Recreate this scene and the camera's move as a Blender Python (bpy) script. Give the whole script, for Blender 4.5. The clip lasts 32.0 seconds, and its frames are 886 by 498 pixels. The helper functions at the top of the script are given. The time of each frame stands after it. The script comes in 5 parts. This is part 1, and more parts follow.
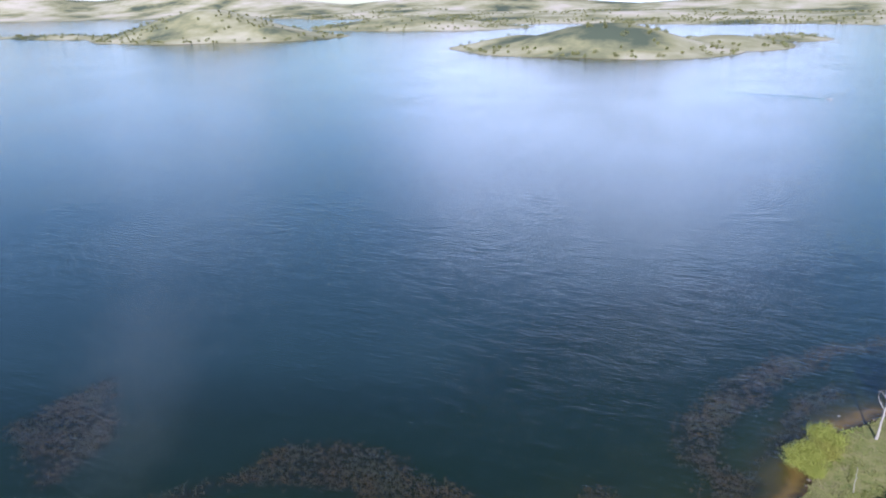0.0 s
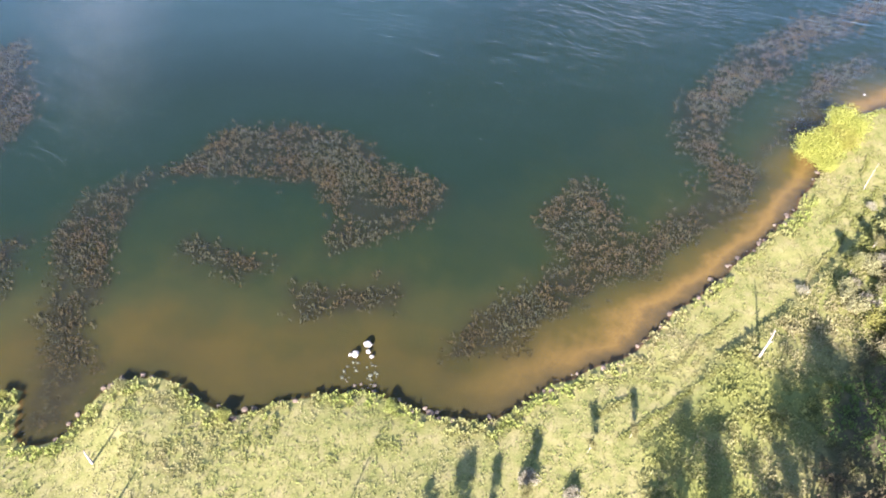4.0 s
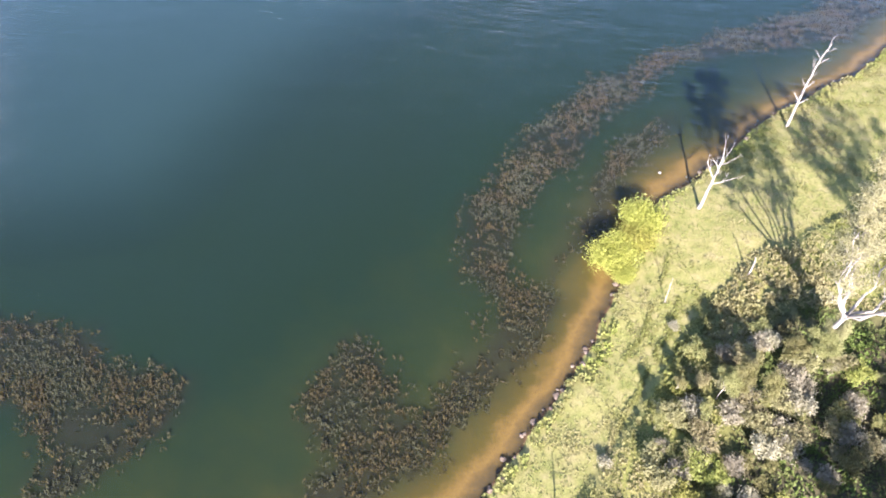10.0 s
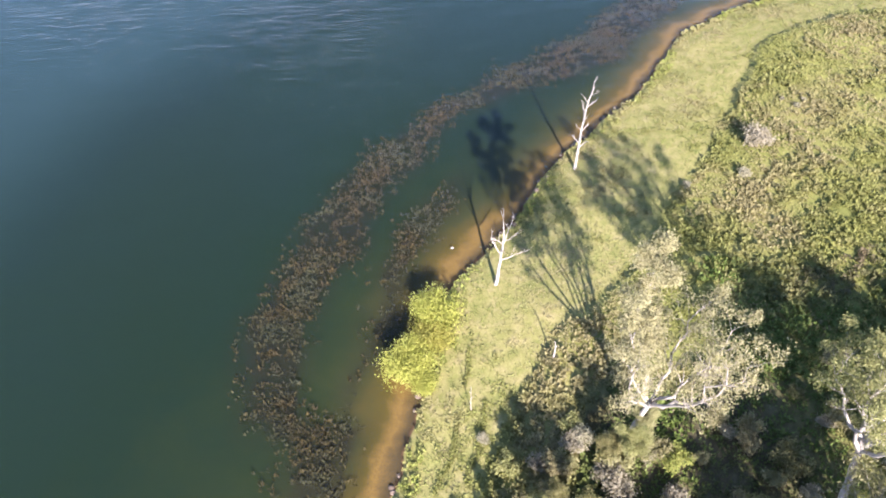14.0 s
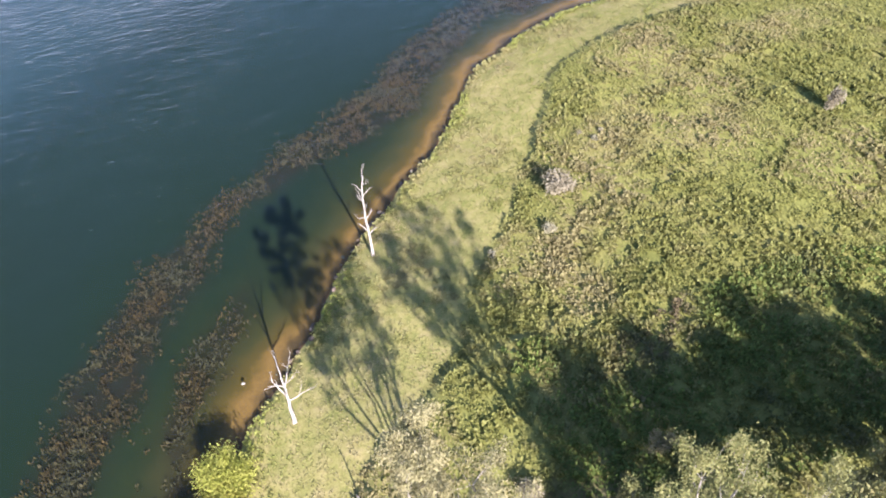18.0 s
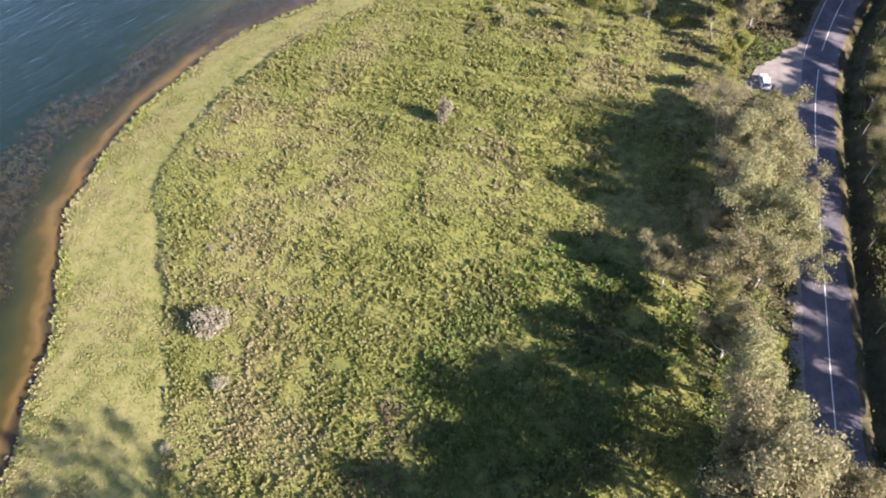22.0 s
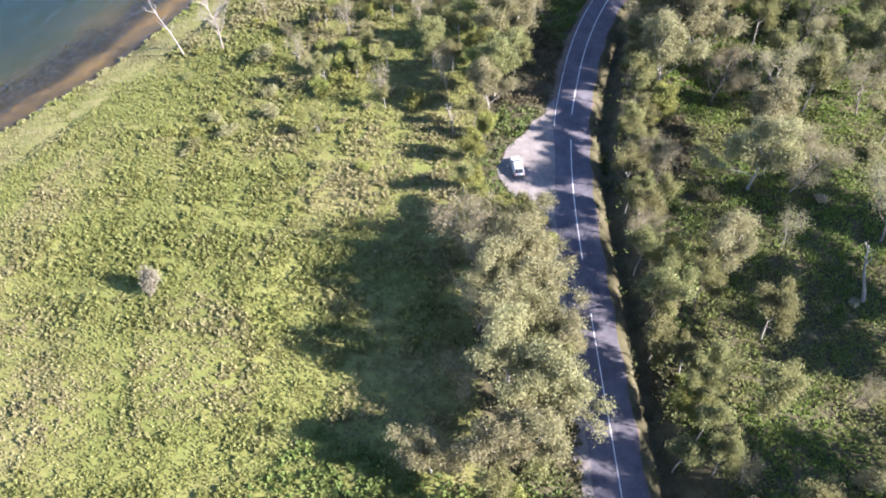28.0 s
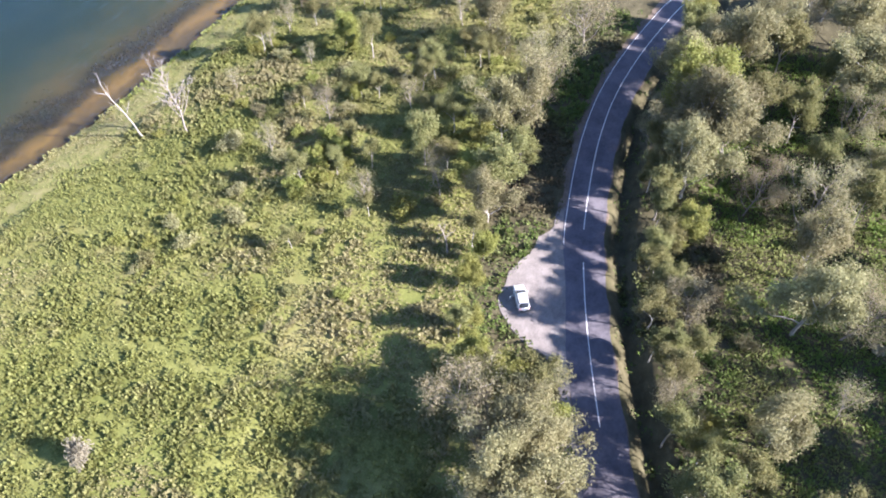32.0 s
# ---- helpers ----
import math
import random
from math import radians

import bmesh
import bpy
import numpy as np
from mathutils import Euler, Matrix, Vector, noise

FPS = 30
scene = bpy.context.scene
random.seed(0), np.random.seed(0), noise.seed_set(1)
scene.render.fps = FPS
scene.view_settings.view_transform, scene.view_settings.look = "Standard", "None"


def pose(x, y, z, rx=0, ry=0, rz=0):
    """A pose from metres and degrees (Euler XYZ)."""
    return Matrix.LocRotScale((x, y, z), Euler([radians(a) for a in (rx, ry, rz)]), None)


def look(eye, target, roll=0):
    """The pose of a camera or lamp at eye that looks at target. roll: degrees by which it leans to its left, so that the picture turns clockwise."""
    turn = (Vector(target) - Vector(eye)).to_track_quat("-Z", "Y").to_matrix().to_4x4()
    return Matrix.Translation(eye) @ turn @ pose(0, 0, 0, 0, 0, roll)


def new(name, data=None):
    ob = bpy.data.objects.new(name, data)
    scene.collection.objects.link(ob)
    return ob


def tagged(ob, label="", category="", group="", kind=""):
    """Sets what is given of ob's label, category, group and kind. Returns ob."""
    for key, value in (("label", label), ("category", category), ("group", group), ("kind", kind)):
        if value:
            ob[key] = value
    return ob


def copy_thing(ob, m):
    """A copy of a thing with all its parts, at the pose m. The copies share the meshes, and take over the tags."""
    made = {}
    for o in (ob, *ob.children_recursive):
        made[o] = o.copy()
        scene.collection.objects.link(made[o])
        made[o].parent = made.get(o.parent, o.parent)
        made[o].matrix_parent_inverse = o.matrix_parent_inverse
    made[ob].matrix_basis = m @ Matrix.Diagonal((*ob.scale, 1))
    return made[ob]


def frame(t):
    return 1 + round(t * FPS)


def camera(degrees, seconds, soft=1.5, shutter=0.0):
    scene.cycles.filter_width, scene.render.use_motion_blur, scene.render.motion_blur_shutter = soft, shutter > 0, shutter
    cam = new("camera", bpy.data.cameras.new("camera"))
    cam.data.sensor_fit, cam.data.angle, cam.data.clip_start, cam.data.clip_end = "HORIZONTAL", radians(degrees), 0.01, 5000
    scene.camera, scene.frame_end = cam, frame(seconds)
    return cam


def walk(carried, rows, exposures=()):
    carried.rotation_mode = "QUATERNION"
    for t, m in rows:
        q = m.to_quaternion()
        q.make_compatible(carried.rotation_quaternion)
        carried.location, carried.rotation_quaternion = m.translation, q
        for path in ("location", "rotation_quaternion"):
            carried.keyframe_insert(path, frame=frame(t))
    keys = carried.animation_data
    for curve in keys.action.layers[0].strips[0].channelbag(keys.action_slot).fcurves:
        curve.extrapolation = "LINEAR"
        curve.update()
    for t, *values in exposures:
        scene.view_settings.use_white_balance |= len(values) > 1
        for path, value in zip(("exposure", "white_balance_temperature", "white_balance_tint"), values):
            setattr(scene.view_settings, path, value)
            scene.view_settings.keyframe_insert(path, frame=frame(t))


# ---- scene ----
cam = camera(64.4, 32.0, 1.9)
# seconds, eye x y z, heading clockwise from +y, pitch below level, roll
PATH = [
    (0.0, -15.47, -86.31, 100.21, -23.82, 20.06, -1.23),
    (0.5, -17.38, -83.50, 98.16, -23.37, 25.45, -1.33),
    (1.0, -19.27, -80.38, 96.56, -22.99, 31.24, -1.43),
    (1.5, -20.90, -77.28, 95.64, -22.85, 37.29, -1.22),
    (2.0, -22.19, -74.19, 95.73, -22.86, 43.55, -1.10),
    (2.5, -23.37, -70.66, 96.06, -22.91, 49.01, -1.06),
    (4.5, -24.43, -57.14, 96.05, -22.44, 50.20, -0.21),
    (5.0, -23.96, -53.52, 96.06, -22.34, 50.15, -0.12),
    (5.5, -23.18, -49.58, 96.00, -18.72, 50.08, -0.11),
    (6.0, -22.34, -46.03, 96.17, -18.53, 50.06, -0.17),
    (6.5, -21.22, -42.57, 96.42, -18.60, 50.10, -0.27),
    (7.0, -20.16, -39.18, 96.70, -18.56, 50.14, -0.28),
    (7.5, -19.00, -35.73, 96.96, -18.42, 50.21, -0.38),
    (8.0, -17.79, -32.04, 97.27, -17.36, 50.39, -0.42),
    (8.5, -15.79, -28.62, 97.30, -16.40, 50.36, -0.58),
    (9.0, -13.95, -25.24, 97.50, -14.99, 50.38, -0.71),
    (9.5, -11.80, -21.21, 97.04, -12.62, 50.10, -0.74),
    (10.0, -10.51, -17.71, 97.09, -10.61, 50.20, -0.63),
    (10.5, -9.36, -14.79, 97.20, -8.55, 50.16, -0.34),
    (11.0, -7.60, -11.44, 97.38, -6.81, 50.27, -0.36),
    (11.5, -5.95, -8.59, 97.24, -4.91, 50.15, -0.20),
    (12.0, -4.23, -5.67, 97.50, -3.10, 50.22, -0.08),
    (12.5, -2.13, -2.85, 97.49, -1.49, 50.12, -0.25),
    (13.0, 0.00, 0.00, 97.50, 0.12, 50.13, -0.35),
    (13.5, 2.33, 2.76, 97.29, 1.68, 50.03, -0.61),
    (14.0, 5.72, 6.55, 96.79, 4.08, 49.79, -0.88),
    (14.5, 8.48, 9.22, 96.62, 5.67, 49.68, -1.26),
    (16.5, 19.26, 19.01, 96.32, 11.84, 49.71, -2.10),
    (17.0, 22.25, 21.39, 96.44, 13.34, 49.82, -2.43),
    (17.5, 25.32, 23.71, 96.54, 14.83, 49.95, -2.76),
    (18.0, 28.65, 25.88, 96.59, 16.23, 50.13, -3.14),
    (18.5, 31.73, 27.73, 96.28, 17.75, 50.05, -3.45),
    (19.0, 34.78, 29.54, 96.11, 19.36, 50.06, -3.56),
    (19.5, 37.80, 31.18, 96.04, 20.99, 50.05, -3.63),
    (20.0, 40.82, 33.03, 95.86, 22.76, 50.12, -3.69),
    (20.5, 43.88, 34.60, 95.47, 24.52, 50.10, -3.59),
    (21.0, 46.87, 36.06, 95.08, 28.33, 50.14, -3.66),
    (21.5, 49.97, 37.61, 94.98, 37.41, 50.58, -3.73),
    (22.0, 52.77, 39.01, 94.53, 48.68, 50.95, -3.68),
    (22.5, 55.68, 40.13, 94.12, 60.12, 51.36, -3.47),
    (23.0, 59.19, 41.12, 94.42, 68.76, 52.02, -3.37),
    (23.5, 62.49, 41.86, 94.38, 69.81, 52.16, -3.19),
    (24.0, 65.50, 42.53, 94.29, 70.31, 52.22, -2.81),
    (24.5, 68.57, 42.44, 94.01, 70.45, 52.17, -2.71),
    (25.0, 71.63, 42.01, 93.88, 70.56, 52.14, -2.65),
    (25.5, 74.66, 41.31, 93.87, 70.71, 52.12, -2.61),
    (27.5, 87.08, 39.28, 94.05, 66.15, 51.95, -2.31),
    (28.0, 90.17, 39.33, 93.99, 66.21, 51.83, -2.14),
    (28.5, 93.15, 39.72, 93.58, 66.42, 51.62, -1.94),
    (29.0, 96.20, 40.31, 93.09, 66.67, 51.43, -1.64),
    (29.5, 99.32, 41.19, 92.76, 66.93, 51.32, -1.38),
    (30.0, 102.46, 42.40, 92.83, 67.13, 51.39, -1.19),
    (30.5, 105.37, 43.95, 92.70, 67.31, 51.34, -0.98),
    (31.0, 108.23, 45.79, 92.85, 67.49, 51.39, -0.68),
    (31.5, 111.12, 47.70, 92.79, 67.56, 51.37, -0.53),
    (32.0, 114.16, 49.58, 92.89, 67.63, 51.42, -0.36),
]
walk(cam, [(t, pose(x, y, z, 90 - p, 0, -h) @ pose(0, 0, 0, 0, 0, r)) for t, x, y, z, h, p, r in PATH], [(0.0, 1.35, 5200.0, 16.0), (0.6, 1.75, 5350.0, 18.0), (1.5, 2.6, 5950.0, 17.5), (2.0, 2.95, 6100.0, 17.0), (2.5, 3.05, 6150.0, 18.0), (5.0, 2.95, 6000.0, 22.0), (8.0, 3.02, 6000.0, 21.5), (9.0, 3.0, 6000.0, 22.0), (12.0, 2.86, 6050.0, 22.5), (17.0, 2.6, 6100.0, 23.0), (20.0, 2.5, 6100.0, 22.0), (22.0, 2.42, 6300.0, 22.0), (23.0, 2.66, 6200.0, 20.5), (25.0, 2.73, 5980.0, 18.0), (28.0, 2.74, 5760.0, 19.5), (32.0, 2.69, 5720.0, 20.0)])

# ---- light ----
SUN_EL, SUN_FROM = radians(29.0), Vector((0.105, -0.994, 0))
world = bpy.data.worlds.new("sky")
scene.world = world
world.use_nodes = True
wn, wl = world.node_tree.nodes, world.node_tree.links
bg = wn["Background"]
bg.inputs["Strength"].default_value = 0.061
sky = wn.new("ShaderNodeTexSky")
sky.sky_type, sky.sun_disc = "NISHITA", False
sky.sun_elevation, sky.sun_rotation = SUN_EL, math.atan2(SUN_FROM.x, SUN_FROM.y)
sky.air_density, sky.dust_density, sky.ozone_density = 1.0, 0.3, 2.5
# broken fair-weather cloud over the whole sky
wc = wn.new("ShaderNodeTexCoord")
wmap = wn.new("ShaderNodeMapping")
wmap.inputs["Scale"].default_value = (1.0, 1.0, 2.2)
wmap.inputs["Rotation"].default_value = (0.0, 0.0, radians(42.0))
wmap.inputs["Location"].default_value = (0.35, 0.8, 0.2)
cl = wn.new("ShaderNodeTexNoise")
cl.inputs["Scale"].default_value, cl.inputs["Detail"].default_value, cl.inputs["Roughness"].default_value = 1.5, 5.0, 0.45
cr = wn.new("ShaderNodeValToRGB")
cr.color_ramp.elements[0].position, cr.color_ramp.elements[1].position = 0.46, 0.66
cmix = wn.new("ShaderNodeMix")
cmix.data_type = "RGBA"
wl.new(wc.outputs["Generated"], wmap.inputs["Vector"])
wl.new(wmap.outputs["Vector"], cl.inputs["Vector"])
# the cloud stands thicker towards the horizon, the sky overhead is clear
csep = wn.new("ShaderNodeSeparateXYZ")
clit = wn.new("ShaderNodeMapRange")
clit.data_type = "FLOAT_VECTOR"
clit.inputs[7].default_value, clit.inputs[8].default_value = (0.08, 0.08, 0.08), (0.42, 0.42, 0.42)
clit.inputs[9].default_value, clit.inputs[10].default_value = (11.8, 13.0, 15.4), (9.8, 10.6, 12.2)
crange = wn.new("ShaderNodeMapRange")
for k, v in enumerate((0.0, 0.5, 0.05, -0.26)):
    crange.inputs[k + 1].default_value = v
cadd = wn.new("ShaderNodeMath")
wl.new(wc.outputs["Generated"], csep.inputs[0])
wl.new(csep.outputs["Z"], crange.inputs[0])
wl.new(csep.outputs["Z"], clit.inputs[6])
wl.new(clit.outputs[1], cmix.inputs[7])
wl.new(cl.outputs["Fac"], cadd.inputs[0])
wl.new(crange.outputs[0], cadd.inputs[1])
# clouds that the lake mirrors: a small one in the north-west and a bank low in the north
cloud = cadd.outputs[0]
for head, lift, inner, outer, gain in ((-51.0, 28.0, 0.5, 5.2, 0.36), (-11.0, 11.0, 4.0, 22.0, 0.16)):
    cdot = wn.new("ShaderNodeVectorMath")
    cdot.operation = "DOT_PRODUCT"
    cdot.inputs[1].default_value = (math.sin(radians(head)) * math.cos(radians(lift)), math.cos(radians(head)) * math.cos(radians(lift)), math.sin(radians(lift)))
    cnear = wn.new("ShaderNodeMapRange")
    cnear.interpolation_type = "SMOOTHSTEP"
    for k, v in enumerate((math.cos(radians(outer)), math.cos(radians(inner)), 0.0, gain)):
        cnear.inputs[k + 1].default_value = v
    cplus = wn.new("ShaderNodeMath")
    wl.new(wc.outputs["Generated"], cdot.inputs[0])
    wl.new(cdot.outputs["Value"], cnear.inputs[0])
    wl.new(cloud, cplus.inputs[0])
    wl.new(cnear.outputs[0], cplus.inputs[1])
    cloud = cplus.outputs[0]
wl.new(cloud, cr.inputs["Fac"])
wl.new(cr.outputs["Color"], cmix.inputs[0])
wl.new(sky.outputs["Color"], cmix.inputs[6])
wl.new(cmix.outputs[2], bg.inputs["Color"])
sun = bpy.data.lights.new("sun", "SUN")
sun.energy, sun.angle, sun.color = 5.0, radians(0.53), (1.0, 0.90, 0.76)
sun_ob = new("sun", sun)
sun_ob.matrix_world = look(SUN_FROM * 100 * math.cos(SUN_EL) + Vector((0, 0, 100 * math.sin(SUN_EL))), (0, 0, 0))


# ---- materials ----
def shader(name, rough=0.8, spec=0.3):
    m = bpy.data.materials.new(name)
    m.use_nodes = True
    n, l = m.node_tree.nodes, m.node_tree.links
    b = n["Principled BSDF"]
    b.inputs["Roughness"].default_value = rough
    b.inputs["Specular IOR Level"].default_value = spec
    return m, n, l, b


def noise_tex(n, l, scale, detail=4.0, rough=0.55, vec=None, stretch=None):
    t = n.new("ShaderNodeTexNoise")
    t.inputs["Scale"].default_value, t.inputs["Detail"].default_value, t.inputs["Roughness"].default_value = scale, detail, rough
    if vec is None:
        vec = n.new("ShaderNodeNewGeometry").outputs["Position"]
    if stretch:
        mp = n.new("ShaderNodeMapping")
        mp.inputs["Scale"].default_value = stretch
        l.new(vec, mp.inputs["Vector"])
        vec = mp.outputs["Vector"]
    l.new(vec, t.inputs["Vector"])
    return t.outputs["Fac"]


def ramp(n, l, fac, stops):
    r = n.new("ShaderNodeValToRGB")
    e = r.color_ramp.elements
    while len(e) < len(stops):
        e.new(0.5)
    for k, (p, c) in zip(e, stops):
        k.position, k.color = p, (*c, 1) if len(c) == 3 else c
    l.new(fac, r.inputs["Fac"])
    return r.outputs["Color"]


def blend(n, l, fac, a, b, mode="MIX"):
    x = n.new("ShaderNodeMix")
    x.data_type, x.blend_type = "RGBA", mode
    for s, v in ((0, fac), (6, a), (7, b)):
        if isinstance(v, (int, float)):
            x.inputs[s].default_value = v
        elif isinstance(v, tuple):
            x.inputs[s].default_value = (*v, 1)
        else:
            l.new(v, x.inputs[s])
    return x.outputs[2]


def span(n, l, v, lo, hi, a=0.0, b=1.0):
    x = n.new("ShaderNodeMapRange")
    x.interpolation_type = "SMOOTHSTEP"
    for k, w in zip(("From Min", "From Max", "To Min", "To Max"), (lo, hi, a, b)):
        x.inputs[k].default_value = w
    l.new(v, x.inputs["Value"])
    return x.outputs["Result"]


def bump(n, l, b, height, strength=0.4, dist=0.1):
    x = n.new("ShaderNodeBump")
    x.inputs["Strength"].default_value, x.inputs["Distance"].default_value = strength, dist
    l.new(height, x.inputs["Height"])
    l.new(x.outputs["Normal"], b.inputs["Normal"])


def math_node(n, l, op, a, b):
    x = n.new("ShaderNodeMath")
    x.operation = op
    for k, v in enumerate((a, b)):
        if isinstance(v, (int, float)):
            x.inputs[k].default_value = v
        else:
            l.new(v, x.inputs[k])
    return x.outputs[0]


def simple(name, c1, c2, scale=3.0, rough=0.8, bump_s=0.0, spec=0.3, metal=0.0, obvar=0.0):
    """Two tones broken up at two scales; obvar brightens or darkens object by object."""
    m, n, l, b = shader(name, rough, spec)
    vec = n.new("ShaderNodeTexCoord").outputs["Object"]
    a = noise_tex(n, l, scale, 5, 0.6, vec)
    c = noise_tex(n, l, scale * 6.3, 3, 0.6, vec)
    f = math_node(n, l, "ADD", math_node(n, l, "MULTIPLY", a, 0.65), math_node(n, l, "MULTIPLY", c, 0.35))
    col = ramp(n, l, f, [(0.36, c1), (0.64, c2)])
    if obvar:
        hs = n.new("ShaderNodeHueSaturation")
        l.new(span(n, l, n.new("ShaderNodeObjectInfo").outputs["Random"], 0, 1, 1 - obvar, 1 + obvar), hs.inputs["Value"])
        l.new(col, hs.inputs["Color"])
        col = hs.outputs["Color"]
    l.new(col, b.inputs["Base Color"])
    b.inputs["Metallic"].default_value = metal
    if bump_s:
        bump(n, l, b, f, bump_s, 0.05)
    return m


def leafy(name, tones, through_=0.3, obvar=0.12, rough=0.6, patch=None, patch_scale=0.05):
    """Leaves: tone by the single leaf and by the plant, some light passing through; patch: tones of larger stretches of growth."""
    m, n, l, b = shader(name, rough, 0.2)
    isl = n.new("ShaderNodeNewGeometry").outputs["Random Per Island"]
    col = ramp(n, l, isl, [(k / max(1, len(tones) - 1), c) for k, c in enumerate(tones)])
    if patch:
        big = noise_tex(n, l, patch_scale, 4, 0.6)
        col = blend(n, l, span(n, l, big, 0.42, 0.62), col, ramp(n, l, isl, [(k / max(1, len(patch) - 1), c) for k, c in enumerate(patch)]))
    hs = n.new("ShaderNodeHueSaturation")
    rnd = n.new("ShaderNodeObjectInfo").outputs["Random"]
    l.new(span(n, l, rnd, 0, 1, 1 - obvar, 1 + obvar), hs.inputs["Value"])
    l.new(span(n, l, rnd, 0, 1, 0.5 - obvar * 0.12, 0.5 + obvar * 0.12), hs.inputs["Hue"])
    l.new(col, hs.inputs["Color"])
    l.new(hs.outputs["Color"], b.inputs["Base Color"])
    tr = n.new("ShaderNodeBsdfTranslucent")
    l.new(hs.outputs["Color"], tr.inputs["Color"])
    mx = n.new("ShaderNodeMixShader")
    mx.inputs[0].default_value = through_
    l.new(b.outputs[0], mx.inputs[1])
    l.new(tr.outputs[0], mx.inputs[2])
    l.new(mx.outputs[0], n["Material Output"].inputs["Surface"])
    return m


def ground_material():
    """Lake bed, shore sand, short dry grass, green field and bush litter, told apart by how the land lies."""
    m, n, l, b = shader("ground", 0.95, 0.1)
    pos = n.new("ShaderNodeNewGeometry").outputs["Position"]
    sep = n.new("ShaderNodeSeparateXYZ")
    l.new(pos, sep.inputs[0])

    def attr(name):
        a = n.new("ShaderNodeAttribute")
        a.attribute_name = name
        return a.outputs["Fac"]

    wood = attr("wood")
    n1, n2, n3 = noise_tex(n, l, 0.06, 6, 0.6), noise_tex(n, l, 0.45, 6, 0.62), noise_tex(n, l, 4.0, 4, 0.6)
    # bed: sand in the shallows, the water's green and dimming painted in with depth
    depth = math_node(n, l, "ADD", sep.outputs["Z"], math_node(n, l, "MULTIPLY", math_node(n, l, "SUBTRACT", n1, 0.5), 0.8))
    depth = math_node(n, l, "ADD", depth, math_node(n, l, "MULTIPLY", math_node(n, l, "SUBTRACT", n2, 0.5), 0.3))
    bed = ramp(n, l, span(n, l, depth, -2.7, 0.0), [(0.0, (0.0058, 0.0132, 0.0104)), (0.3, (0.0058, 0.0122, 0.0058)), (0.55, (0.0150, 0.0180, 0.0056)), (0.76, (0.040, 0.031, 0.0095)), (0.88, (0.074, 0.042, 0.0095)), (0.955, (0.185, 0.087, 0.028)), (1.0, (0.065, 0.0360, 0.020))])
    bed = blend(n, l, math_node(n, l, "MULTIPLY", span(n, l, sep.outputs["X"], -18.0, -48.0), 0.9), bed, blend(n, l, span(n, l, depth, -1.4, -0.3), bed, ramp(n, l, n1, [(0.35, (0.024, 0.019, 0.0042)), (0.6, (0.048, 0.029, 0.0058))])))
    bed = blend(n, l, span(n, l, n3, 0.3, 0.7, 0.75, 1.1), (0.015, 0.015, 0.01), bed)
    # far out, the blue scatter of deep water painted onto the bed
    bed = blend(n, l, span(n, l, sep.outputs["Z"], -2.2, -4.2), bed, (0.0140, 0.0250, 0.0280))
    # dark silt between the weed
    bed = blend(n, l, math_node(n, l, "MULTIPLY", attr("weed"), span(n, l, n2, 0.25, 0.6, 0.4, 0.78)), bed, (0.0160, 0.0106, 0.0076))
    dry = ramp(n, l, n2, [(0.28, (0.125, 0.14, 0.04)), (0.5, (0.185, 0.178, 0.066)), (0.72, (0.235, 0.205, 0.10))])
    green = ramp(n, l, n1, [(0.32, (0.126, 0.142, 0.038)), (0.5, (0.168, 0.174, 0.052)), (0.68, (0.21, 0.19, 0.08))])
    green = blend(n, l, span(n, l, n2, 0.35, 0.65, 0.0, 0.3), green, (0.09, 0.1, 0.026))
    litter = ramp(n, l, n2, [(0.3, (0.042, 0.037, 0.022)), (0.5, (0.070, 0.062, 0.036)), (0.7, (0.105, 0.092, 0.055))])
    land = blend(n, l, span(n, l, math_node(n, l, "ADD", attr("field"), math_node(n, l, "MULTIPLY", n2, 6.0)), 1.0, 6.0), dry, green)
    litter = blend(n, l, math_node(n, l, "MULTIPLY", span(n, l, sep.outputs["Y"], 10.0, -45.0), span(n, l, n1, 0.3, 0.6, 0.45, 0.9)), litter, ramp(n, l, n2, [(0.3, (0.040, 0.055, 0.016)), (0.7, (0.085, 0.100, 0.034))]))
    land = blend(n, l, wood, land, litter)
    land = blend(n, l, span(n, l, n3, 0.3, 0.7, 0.0, 0.35), land, (0.03, 0.03, 0.0125))
    far = ramp(n, l, noise_tex(n, l, 0.004, 6, 0.6), [(0.36, (0.055, 0.065, 0.045)), (0.45, (0.17, 0.16, 0.09)), (0.54, (0.26, 0.24, 0.165)), (0.64, (0.34, 0.30, 0.25))])
    land = blend(n, l, span(n, l, sep.outputs["Y"], 500.0, 700.0), land, far)
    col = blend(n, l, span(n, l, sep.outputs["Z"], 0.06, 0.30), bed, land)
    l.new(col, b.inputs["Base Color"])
    bump(n, l, b, math_node(n, l, "ADD", n2, math_node(n, l, "MULTIPLY", n3, 0.4)), 0.35, 0.25)
    return m


